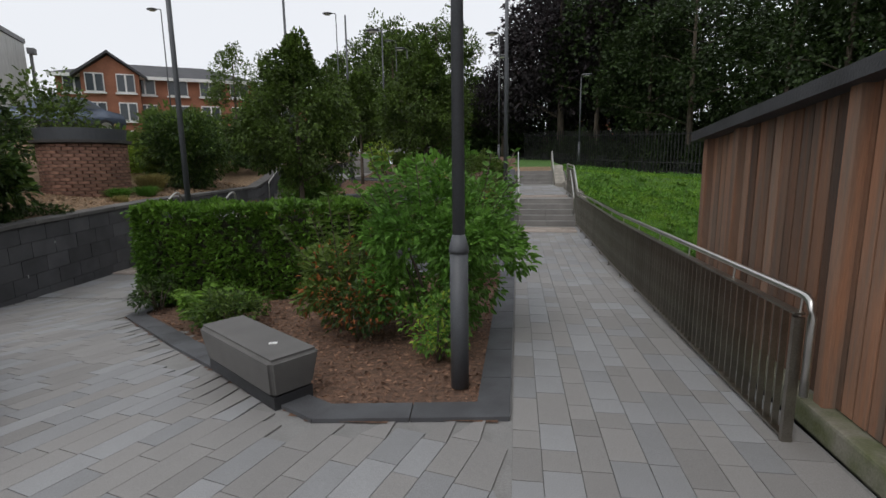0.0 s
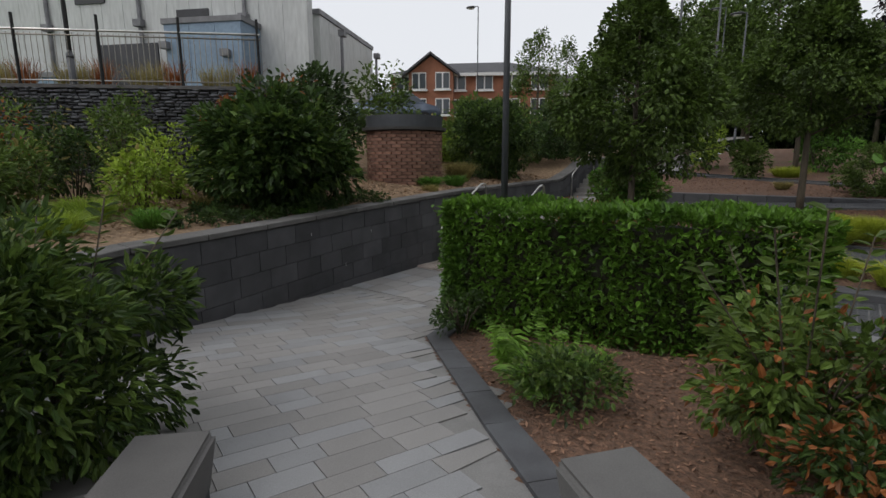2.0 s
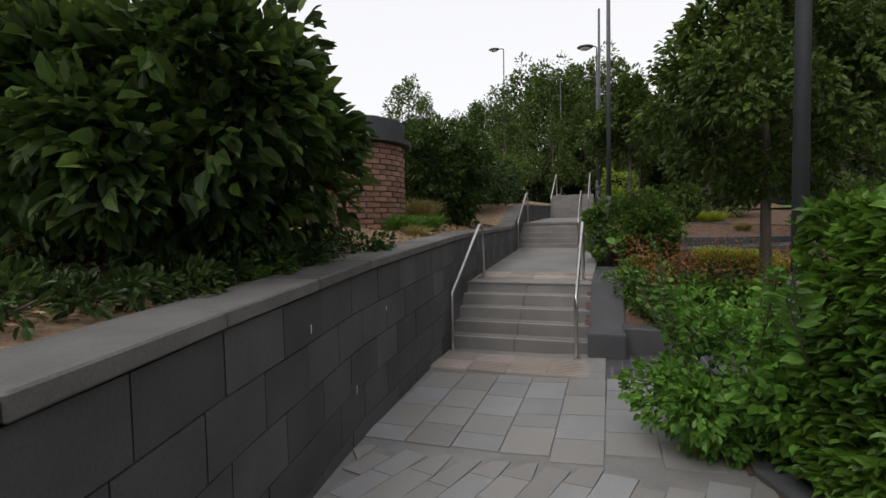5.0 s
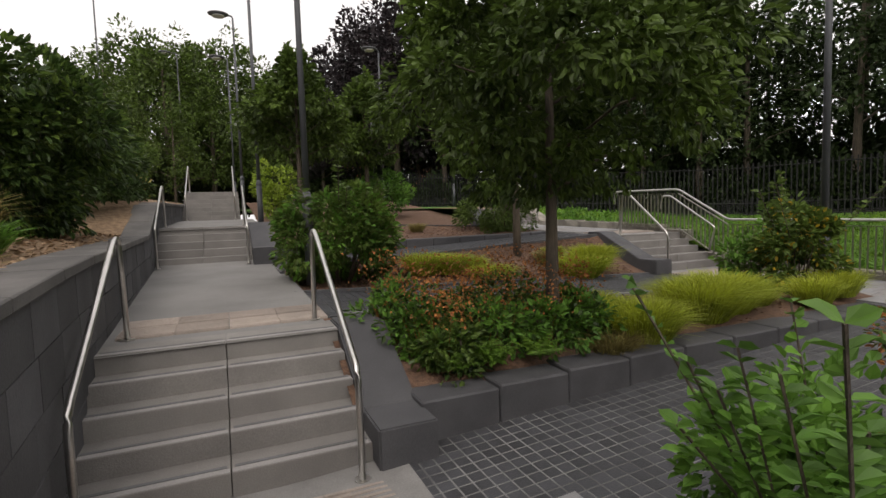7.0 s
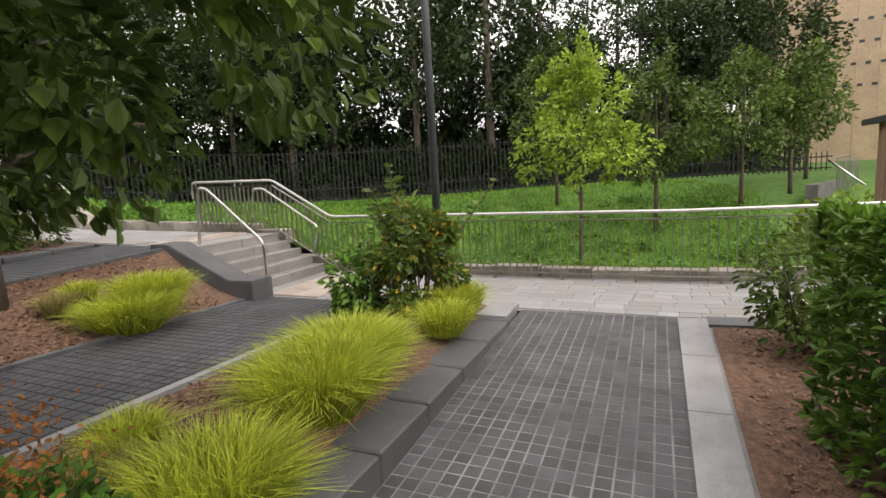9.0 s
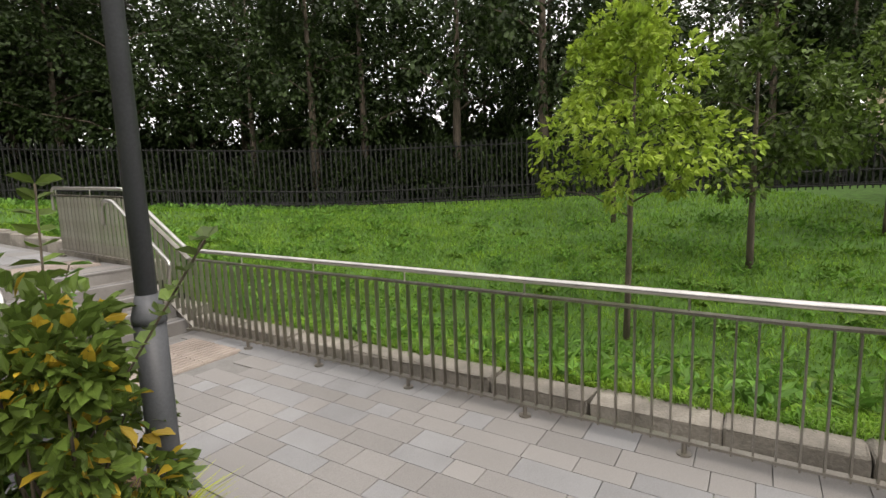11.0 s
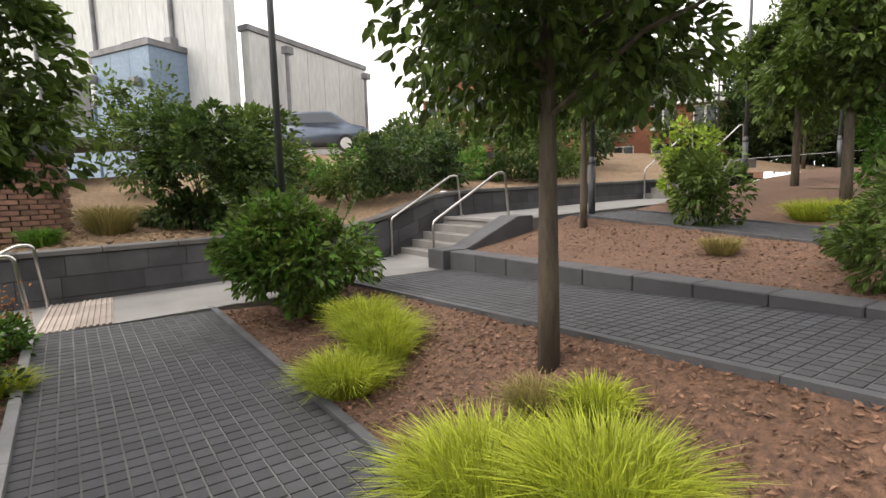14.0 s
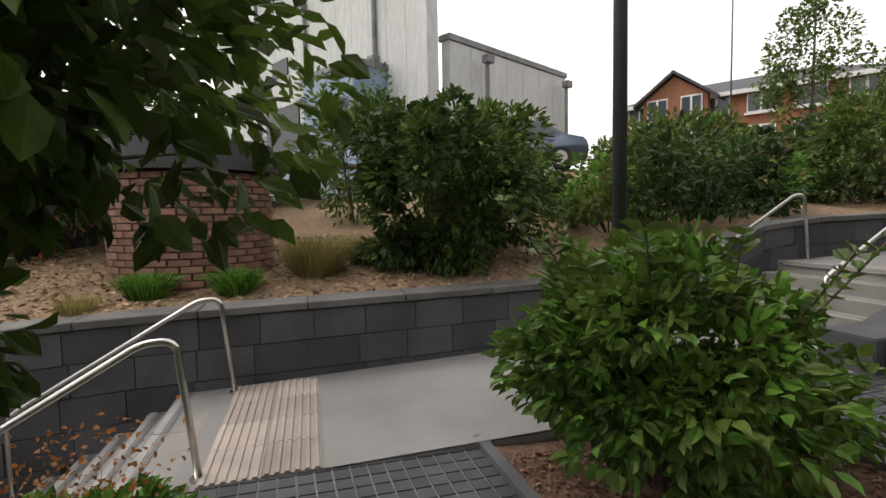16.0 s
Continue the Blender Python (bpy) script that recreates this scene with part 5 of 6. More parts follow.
for i, (x, y, r, h, n, mt, nm) in enumerate((
        (-9.0, 10.2, 0.34, 0.4, 700, L_FRESH, "strap leaved green clump"), (-8.95, 11.0, 0.34, 0.4, 700, L_FRESH, "strap leaved green clump"),
        (-9.4, 11.8, 0.5, 0.7, 1400, L_STRAW, "golden straw grass clump"), (-8.5, 4.3, 0.36, 0.4, 700, L_FRESH, "strap leaved green clump"),
        (-8.6, 3.3, 0.5, 0.45, 1400, L_YELLOW, "yellow green grass clump"), (-9.3, 3.8, 0.5, 0.5, 1400, L_YELLOW, "yellow green grass clump"),
        (-9.4, 5.4, 0.35, 0.4, 600, L_STRAW, "golden straw grass clump"), (-8.4, 2.3, 0.45, 0.45, 1000, L_YELLOW, "yellow green grass clump"),
        (-10.0, 12.4, 0.4, 0.55, 600, L_STRAW, "golden straw grass clump"), (-8.6, 9.75, 0.25, 0.3, 350, L_STRAW, "golden straw grass clump"),
        (-8.6, 5.7, 0.2, 0.18, 300, L_FRESH, "low green clump under the shrub"), (-8.4, 6.4, 0.2, 0.18, 300, L_FRESH, "low green clump under the shrub"))):
    tuft("grass_clump", x, y, on_bank(x, y) + 0.02, r, n, mt, nm + " on the straw bank", 150 + i, h, 0.014 if mt is L_FRESH else 0.008, group="bank clumps")
for i, (x, y, h, r, lf) in enumerate(((-15.5, 26.5, 5.6, 1.5, L_MID), (-11.5, 30.0, 5.5, 1.6, L_TREE), (-17.5, 34.0, 6.0, 1.8, L_TREE), (-9.8, 37.0, 6.0, 2.0, L_TREE))):
    tree("birch_tree", x, y, on_bank(max(x, -17), y), h, r, 0.8, 4200, lf, 0.14, "slender light green birch on the bank", 170 + i, 0.07, 60, 0.4, 1.15, 10, fine=False)

for i, (x, y, r, hh, lf, nm) in enumerate((
        (-9.6, 4.6, 0.5, 0.5, L_YELLOW, "yellow green"), (-10.4, 3.4, 0.6, 0.5, L_MID, "leafy green"), (-11.2, 4.2, 0.5, 0.6, L_DARK, "dark leafy"), (-9.0, 1.6, 0.6, 0.5, L_MID, "leafy green"),
        (-10.6, 1.8, 0.7, 0.6, L_MID, "leafy green"), (-10.2, 6.4, 0.5, 0.55, L_YELLOW, "yellowing"), (-12.6, 5.6, 0.5, 0.9, L_MID, "tall green"), (-13.6, 4.4, 0.6, 0.8, L_DARK, "tall dark"),
        (-14.2, 3.0, 0.6, 0.8, L_MID, "tall green"), (-10.4, 16.2, 0.8, 0.6, L_MID, "leafy green"), (-11.8, 16.6, 0.9, 0.8, L_FRESH, "fresh green"), (-13.0, 18.2, 1.1, 1.0, L_MID, "tall green"),
        (-10.5, 19.4, 0.9, 0.7, L_FRESH, "fresh green"), (-9.7, 20.4, 0.8, 0.6, L_DARK, "dark leafy"), (-14.0, 20.2, 1.2, 1.1, L_DARK, "tall dark"), (-11.2, 23.0, 1.1, 1.0, L_MID, "tall green"), (-12.2, 14.4, 0.9, 0.9, L_YELLOW, "yellow green"), (-11.2, 6.8, 0.5, 0.9, L_RUST, "rusty red"), (-7.6, 1.0, 0.6, 0.5, L_MID, "leafy green"))):
    bank_shrub(x, y, (r, r, hh * (0.45 if y > 14 else 1.0)), int(1500 + 1800 * max(0, r - 0.6)), lf, 0.085 + 0.03 * (y > 12), nm + (" shrub before the gabion wall" if y < 10 else " shrub high on the straw bank"), 800 + i, clumps=22, clump_r=0.2, sprigs=3, second=L_STRAW, share=0.08)

# lawn side
tree("field_maple_tree", 6.9, 9.95, lawn_z(6.9, 9.95), 5.5, 1.65, 1.85, 5600, L_YELLOW, 0.12, "young yellow green maple on the lawn", 181, 0.05, 70, 0.26, 1.2, 16)
for i, (x, y, h, r) in enumerate(((9.8, 8.3, 5.0, 1.4), (11.8, 6.0, 4.4, 1.5), (13.2, 4.5, 3.8, 1.3), (15.5, 3.6, 4.4, 1.5), (12.5, 11.5, 5.6, 1.8))):
    tree("young_tree", x, y, lawn_z(x, y), h, r, 1.2, 3400, L_TREE if i % 2 == 0 else L_MID, 0.15, "young green tree with low branches on the lawn", 185 + i, 0.06, 50, 0.36, 0.9, 12, fine=False)
shrub("shrub", 4.9, 5.5, lawn_z(4.9, 5.5), (0.8, 0.8, 0.8), 1700, L_YELLOW, 0.12, "pale green shrub beyond the shed", 195, clumps=30, clump_r=0.28, sprigs=6)
shrub("shrub", 2.6, 7.0, lawn_z(2.6, 7.0) + 0.0, (0.35, 0.35, 0.35), 500, L_FRESH, 0.09, "pale green sapling on the lawn edge", 196, clumps=14)

# woodland behind the railings: a few trees built once, then copied
FENCE = [(0.5, 38.0), (6.9, 29.0), (13.3, 21.8), (16.3, 16.8), (19.5, 9.0), (21.5, 2.0)]
wood = [tree("woodland_tree", 8.5, 33.0, 1.2, 13.0, 3.6, 2.9, 5200, L_WOOD, 0.27, "tall dark woodland tree behind the black railings", 200, 0.2, 84, 0.72, 0.5, 8, fine=False),
        tree("woodland_tree", 15.0, 25.0, 1.0, 12.0, 3.4, 3.2, 4800, L_WOOD, 0.27, "tall dark woodland tree behind the black railings", 201, 0.17, 80, 0.7, 0.5, 8, fine=False),
        tree("copper_beech_tree", 2.5, 44.0, 1.6, 14.0, 5.0, 3.0, 11000, L_PURPLE, 0.34, "dark copper beech beyond the steps", 202, 0.25, 120, 1.0, 0.5, 8, fine=False),
        tree("woodland_tree", -7.5, 48.0, 2.4, 12.5, 4.8, 2.5, 11000, L_TREE, 0.32, "broad green tree above the top flight", 203, 0.25, 120, 1.0, 0.5, 8, fine=False)]
rng = np.random.default_rng(210)
spots = []
for a, b in zip(FENCE, FENCE[1:]):
    L = math.hypot(b[0] - a[0], b[1] - a[1])
    nx, ny = (b[1] - a[1]) / L, -(b[0] - a[0]) / L
    nx, ny = (-nx, -ny) if nx < 0 and ny < 0 else (nx, ny)
    for k in range(3):
        for s in np.arange(0.2, 1, (3.4 if k < 2 else 4.6) / L):
            o = 1.6 + 3.4 * k + rng.uniform(-0.6, 0.6)
            spots.append((a[0] + (b[0] - a[0]) * s + abs(nx) * o + rng.normal(0, 0.4), a[1] + (b[1] - a[1]) * s + abs(ny) * o + rng.normal(0, 0.4)))
for i, (x, y) in enumerate(spots):
    src = wood[2] if (y > 36 and i % 2 == 0) else wood[i % 2]
    o = copy_thing(src, pose(x, y, lawn_z(max(x, 2.0), y) - 0.1, 0, 0, rng.uniform(0, 360)))
    s = rng.uniform(0.72, 1.08)
    o.scale = (s, s, s * rng.uniform(0.9, 1.1))
for x, y, k, s in ((-13.0, 50.0, 3, 1.0), (-2.5, 46.0, 3, 0.55), (-7.9, 40.5, 3, 0.62), (-10.5, 43.0, 3, 0.85), (-5.0, 42.0, 3, 0.5), (-4.5, 52.0, 2, 0.6), (-18.0, 52.0, 3, 0.8), (5.5, 40.0, 2, 0.9), (-1.2, 41.0, 2, 0.55), (18, -4, 0, 0.9), (25, 3, 1, 0.9), (22, -8, 1, 0.8),
                   (-12, -16, 3, 0.6), (-3, -18, 0, 0.6), (8, -14, 1, 0.7)):
    o = copy_thing(wood[k], pose(x, y, (lawn_z(x, y) - 0.1 if x > 2 and y > -10 else 1.9 if x > -6.6 and y > 20 else bank_z(x, min(y, 44)) - 0.1 if y > 20 else -1.8), 0, 0, x * 37))
    o.scale = (s, s, s)
# undergrowth behind the railings and across the head of the site
for i in range(26):
    s = (i + 0.5) / 26 * (len(FENCE) - 1)
    k = int(s)
    a, b = FENCE[k], FENCE[k + 1]
    x, y = a[0] + (b[0] - a[0]) * (s - k) + 1.0, a[1] + (b[1] - a[1]) * (s - k) + 0.8
    if i == 0:
        under = shrub("undergrowth_shrub", x, y, 0.7, (1.3, 1.1, 1.0), 1500, L_WOOD, 0.2, "dark undergrowth behind the railings", 300, clumps=30, clump_r=0.4, nstem=5)
    else:
        o = copy_thing(under, pose(x, y, lawn_z(x, y) - 0.1, 0, 0, i * 77))
        o.scale = (1, 1, 0.8 + 0.5 * ((i * 0.37) % 1))

for i in range(44):
    s = (i + 0.5) / 44 * (len(FENCE) - 1)
    k = int(s)
    a, b = FENCE[k], FENCE[k + 1]
    x, y = a[0] + (b[0] - a[0]) * (s - k) + 4.5 + 2.0 * (i % 3), a[1] + (b[1] - a[1]) * (s - k) + 3.0 + 1.5 * (i % 3)
    o = copy_thing(under, pose(x, y, lawn_z(max(x, 2), y) - 0.2, 0, 0, i * 53))
    o.scale = (1.9, 1.9, 1.45 + 0.75 * ((i * 0.37) % 1))

for i in range(22):
    x, y = -19 + i * 1.15, 43.0 + 2.5 * (i % 3)
    o = copy_thing(under, pose(x, y, (bank_z(x, 44) if x < -8 else 1.9) - 0.2, 0, 0, i * 91))
    o.scale = (1.8, 1.8, 1.5 + 0.6 * ((i * 0.61) % 1))

# black railings: tall palisade, with a low fence before it
pale_bm = one_box(0, 0, 1.15, 0.045, 0.02, 2.3)
pale_me = bpy.data.meshes.new("pale")
pale_bm.to_mesh(pale_me)
pale_bm.free()
pale_me.materials.append(M_BLACK)
short_bm = one_box(0, 0, 0.4, 0.035, 0.018, 0.8)
short_me = bpy.data.meshes.new("short_pale")
short_bm.to_mesh(short_me)
short_bm.free()
short_me.materials.append(M_BLACK)
for name, off, me, hgt, gap, label in (("palisade_fence", 0.0, pale_me, 2.2, 0.19, "tall black steel palisade fence before the woods"), ("low_fence", -1.3, short_me, 0.7, 0.2, "low black pale fence at the lawn edge")):
    root = empty(name, (FENCE[0][0], FENCE[0][1], 0))
    tagged(root, label, "fence")
    for a, b in zip(FENCE, FENCE[1:]):
        L = math.hypot(b[0] - a[0], b[1] - a[1])
        ang = math.degrees(math.atan2(b[1] - a[1], b[0] - a[0]))
        nx, ny = -(b[1] - a[1]) / L * off, (b[0] - a[0]) / L * off
        nx, ny = (-abs(nx), -abs(ny)) if off else (0, 0)
        m = int(L / gap)
        for i in range(m):
            x, y = a[0] + (b[0] - a[0]) * i / m + nx, a[1] + (b[1] - a[1]) * i / m + ny
            shared("pale", me, pose(x - FENCE[0][0], y - FENCE[0][1], lawn_z(x, y) - 0.02, 0, 0, ang), root)
        for zz in (0.12, hgt - 0.12):
            za, zb = lawn_z(a[0] + nx, a[1] + ny) + zz, lawn_z(b[0] + nx, b[1] + ny) + zz
            part("rail", tube([(a[0] + nx - FENCE[0][0], a[1] + ny - FENCE[0][1], za), (b[0] + nx - FENCE[0][0], b[1] + ny - FENCE[0][1], zb)], 0.025, 4), M_BLACK, root)

# grass blades and weeds on the lawn
rng = np.random.default_rng(400)
LAWN = [(1.95, 5.3), (1.95, 20.5), (1.9, 27), (6.3, 28.5), (12.8, 21.0), (16, 16), (17.5, 8.0), (14, 5.3)]


def lawn_stuff(name, n, near, leaf, length, width, label, seed):
    rng = np.random.default_rng(seed)
    x, y = rng.uniform(1.9, 18, n), rng.uniform(5.3, 28, n)
    if near:
        x = 1.95 + (rng.uniform(0, 1, n) ** 1.7) * 9
        y = rng.uniform(5.5, 20, n)
    k = inside(x, y, LAWN)
    x, y = x[k], y[k]
    z = np.array([lawn_z(a, b) + 0.04 * noise.noise((a * 0.6, b * 0.6, 2)) for a, b in zip(x, y)])
    d = np.stack([rng.normal(0, 0.45, len(x)), rng.normal(0, 0.45, len(x)), np.ones(len(x))], 1)
    v, f = blade_arrays(np.stack([x, y, z - 0.01], 1), d, rng, length, width, 0.8)
    return tagged(new(name, mesh_from(name, v, f, leaf)), label, "grass", "", "stuff")


lawn_stuff("meadow_grass", 60000, True, L_GRASS, 0.15, 0.009, "rough green meadow grass", 401)
lawn_stuff("meadow_grass", 26000, True, L_FERN, 0.13, 0.014, "paler broad bladed grass and clover", 403)
# patches of docks and clover in the lawn
rng = np.random.default_rng(404)
cx, cy = 1.95 + rng.uniform(0, 1, 240) ** 1.3 * 11, rng.uniform(6.5, 24, 240)
cw = rng.uniform(0.1, 0.4, 240)
x = np.repeat(cx, 34) + rng.normal(0, 1, 240 * 34) * np.repeat(cw, 34)
y = np.repeat(cy, 34) + rng.normal(0, 1, 240 * 34) * np.repeat(cw, 34)
k = inside(x, y, LAWN)
x, y = x[k], y[k]
z = np.array([lawn_z(a, b) for a, b in zip(x, y)]) + rng.uniform(0.04, 0.17, len(x))
v, f = leaf_arrays(np.stack([x, y, z], 1), np.stack([rng.normal(0, 1, len(x)), rng.normal(0, 1, len(x)), np.full(len(x), 0.8)], 1), rng, 0.13, 0.42, 0.3)
tagged(new("lawn_weeds", mesh_from("lawn_weeds", v, f, L_FRESH)), "broad leaved docks and clover in the grass", "weeds", "", "stuff")
lawn_stuff("meadow_grass", 60000, False, L_GRASS, 0.2, 0.018, "rough green meadow grass", 402)
for i in range(120):
    x, y = 2.2 + 11 * rng.uniform(0, 1) ** 1.3, rng.uniform(6, 21)
    if not inside(x, y, LAWN):
        continue
    if i == 0:
        x, y = 3.5, 11.0
        dock = tuft("dock_plant", x, y, lawn_z(x, y), 0.38, 30, L_FERN, "broad leaved dock plant in the grass", 410, 0.24, 0.08, 1.0, "dock plants")
    else:
        o = copy_thing(dock, pose(x, y, lawn_z(x, y), 0, 0, i * 67))

# mulch chips
scatter("bark_chips", M_CHIP, [(-0.22, 3.14), (-1.2, 3.02), (-1.75, 3.36), (-3.4, 4.55), (-4.9, 5.8), (-5.2, 7.0), (-5.2, 7.7), (-0.22, 7.7)], 12000, lambda x, y: plaza_z(x, y) - 0.005 + 0.02 * noise.noise((x * 1.3, y * 1.3, 0)), 0.05, "loose bark chips on the lower bed", 501)
for nm, ylo, yhi, zlo, zhi, bul, seed, n in (("bark_chips", lambda x: A_N(x) + 0.3, lambda x: B_S(x) - 0.08, lambda x: ramp_a_z(x) + lerp(x, [-6.1, -4, -0.3], [0.24, 0.19, 0.03]), ramp_b_z, 0.06, 502, 7000),
                                            ("bark_chips", lambda x: B_N(x) + 0.06, lambda x: C_S(x) - 0.06, lambda x: ramp_b_z(x) + 0.01, ramp_c_z, -0.1, 503, 9000),
                                            ("bark_chips", lambda x: C_N(x) + 0.3, lambda x: D_S(x) - 0.06, lambda x: ramp_c_z(x) + lerp(x, [-6.4, -0.8], [0.22, 0.03]), ramp_d_z, -0.02, 504, 6000)):
    rg = np.random.default_rng(seed)
    x = rg.uniform(-6.4, -0.7, n)
    s = rg.uniform(0, 1, n)
    y0, y1 = np.array([ylo(a) for a in x]), np.array([yhi(a) for a in x])
    y = y0 + (y1 - y0) * s
    z = np.array([zlo(a) + (zhi(a) - zlo(a)) * b + bul * math.sin(math.pi * b) + 0.03 * noise.noise((a * 2, c * 2, 3)) for a, b, c in zip(x, s, y)])
    ang = rg.uniform(0, 6.28, n)
    v, f = leaf_arrays(np.stack([x, y, z + 0.008], 1), np.stack([np.cos(ang), np.sin(ang), rg.normal(0, 0.3, n)], 1), rg, 0.045, 0.45, 0.1, 0.15, fine=False)
    tagged(new(nm, mesh_from(nm, v, f, M_CHIP)), "loose bark chips on the terrace bed", "mulch", "", "stuff")
scatter("straw_litter", M_CHIP2, [(-8.0, 2.0), (-8.4, 8.0), (-8.7, 15.5), (-11.5, 15.5), (-12, 8), (-10.5, 2.0)], 14000,
        lambda x, y: bank_z(x, y) + 0.07 * noise.noise((x * 0.9, y * 0.9, 7)), 0.075, "dry straw litter on the bank", 505)

# ---------------------------------------------------------------- gabion wall, terrace railing, brick remnant
GA, GB = Vector((-11.7, 7.9, 0)), Vector((-17.2, 2.0, 0))
gab = empty("gabion_wall", (GA.x, GA.y, 0))
tagged(gab, "dark stone filled gabion retaining wall", "wall")
gd = (GB - GA).normalized()
gn = Vector((-gd.y, gd.x, 0))
glen = (GB - GA).length
part("core", hexa(bmesh.new(), [tuple(p) for p in (gn * -0.02, gd * glen - gn * 0.02, gd * glen - gn * 1.0, gn * -1.0)],
                  [tuple(p + Vector((0, 0, 2.95))) for p in (gn * -0.02, gd * glen - gn * 0.02, gd * glen - gn * 1.0, gn * -1.0)]), M_WJOINT, gab)
rng = np.random.default_rng(600)
vs, fs = [], []
for row in range(34):
    s = rng.uniform(0, 0.1)
    while s < glen:
        L, h = rng.uniform(0.1, 0.26), rng.uniform(0.045, 0.075)
        z = 0.75 + row * 0.066 + rng.normal(0, 0.008)
        o = rng.uniform(0.0, 0.06)
        a = [gd * (s + dx * L) + gn * (o + dy) + Vector((0, 0, z + dz * h)) for dx, dy, dz in
             ((0.05, 0, 0.1), (0.95, 0, 0.05), (1.0, 0, 0.9), (0.0, 0, 0.95), (0.2, 0.04, 0.3), (0.8, 0.045, 0.25), (0.8, 0.04, 0.75), (0.2, 0.04, 0.7))]
        b = len(vs)
        vs += [tuple(p) for p in a]
        fs += [(b + 4, b + 5, b + 6, b + 7), (b, b + 1, b + 5, b + 4), (b + 1, b + 2, b + 6, b + 5), (b + 2, b + 3, b + 7, b + 6), (b + 3, b, b + 4, b + 7)]
        s += L * 1.02
me = mesh_from("stones", vs, fs, M_GABION)
ob = new("stones", me)
ob.parent = gab
tagged(ob, "", "", "", "stuff")
part("ledge", hexa(bmesh.new(), [tuple(p + Vector((0, 0, 2.95))) for p in (gn * 0.08, gd * glen + gn * 0.08, gd * glen - gn * 8.0, gn * -8.0)],
                   [tuple(p + Vector((0, 0, 3.02))) for p in (gn * 0.08, gd * glen + gn * 0.08, gd * glen - gn * 8.0, gn * -8.0)]), M_COPE, gab)
trail = empty("terrace_railing", (GA.x, GA.y, 3.02))
tagged(trail, "steel terrace railing with slim bars above the gabion", "railing")
slim_bm = one_box(0, 0, 0.5, 0.012, 0.012, 1.0)
slim_me = bpy.data.meshes.new("slim_bar")
slim_bm.to_mesh(slim_me)
slim_bm.free()
slim_me.materials.append(M_BAR)
for i in range(int(glen / 0.11)):
    p = gd * (i * 0.11)
    shared("bar", slim_me, Matrix.Translation(p), trail)
for zz, r in ((0.08, 0.015), (0.95, 0.015), (1.05, 0.024)):
    part("rail", tube([(0, 0, zz), tuple(gd * glen + Vector((0, 0, zz)))], r, 8), M_STEEL if zz > 1 else M_BAR, trail, smooth=True)
for i in range(6):
    p = gd * (i * 1.55 + 0.05)
    part("post", tube([tuple(p), tuple(p + Vector((0, 0, 1.35)))], 0.03, 6), M_BLACK, trail)
for i in range(16):
    p = GA + gd * (0.4 + i * 0.5) - gn * (0.5 + 0.3 * (i % 3))
    tuft("grass_clump", p.x, p.y, 3.0, 0.3, 160, L_STRAW if i % 3 else L_RUST, "tall dry grass on the terrace above", 620 + i, 0.9, 0.012, 0.4, "terrace grasses")

# old curved brick wall with a dark ring planter on it
brickw = empty("brick_remnant", (-10.0, 10.45, -0.08))
tagged(brickw, "old curved red brick wall with a dark cap ring", "wall")
R_B = 0.85
rng = np.random.default_rng(640)
bm = bmesh.new()
bmesh.ops.create_cone(bm, cap_ends=True, segments=40, radius1=R_B - 0.03, radius2=R_B - 0.03, depth=1.7, matrix=Matrix.Translation((0, 0, 1.35)))
part("core", bm, M_MORTAR, brickw)
bb = one_box(0, 0, 0, 0.1, 0.205, 0.062, 0, 0.004)
brick_me = bpy.data.meshes.new("brick")
bb.to_mesh(brick_me)
bb.free()
brick_me.materials.append(M_BRICK)
for row in range(17):
    for i in range(20):
        a = (-160 + i * 14.6 + (7.3 if row % 2 else 0))
        if -180 < a < 88:
            r = R_B - 0.03 + rng.uniform(0, 0.015)
            shared("brick", brick_me, pose(r * math.cos(radians(a)), r * math.sin(radians(a)), 0.98 + row * 0.074, 0, 0, a), brickw)
bm = bmesh.new()
bmesh.ops.create_cone(bm, cap_ends=True, segments=48, radius1=R_B + 0.12, radius2=R_B + 0.14, depth=0.06, matrix=Matrix.Translation((0, 0, 2.25)))
part("cap_slab", bm, M_COPE, brickw, "pale stone cap")
bm = bmesh.new()
bmesh.ops.create_cone(bm, cap_ends=True, segments=48, radius1=R_B + 0.02, radius2=R_B + 0.05, depth=0.26, matrix=Matrix.Translation((0, 0, 2.41)))
part("ring", bm, M_POLE, brickw, "dark blue grey ring planter")

# ---------------------------------------------------------------- buildings


def window(parent, x, z, w, h, y=0.0):
    """A framed window set on the facade plane y = 0, which faces -y."""
    fr = part("window", one_box(x, y - 0.02, z, w, 0.12, h), M_WHITE, parent, "white framed window")
    part("pane", one_box(x - w / 4, y - 0.09, z, w / 2 - 0.12, 0.04, h - 0.16), M_GLASS, fr)
    part("pane", one_box(x + w / 4, y - 0.09, z, w / 2 - 0.12, 0.04, h - 0.16), M_GLASS, fr)
    part("sill", one_box(x, y - 0.1, z - h / 2 - 0.06, w + 0.2, 0.18, 0.1), M_WHITE, fr)


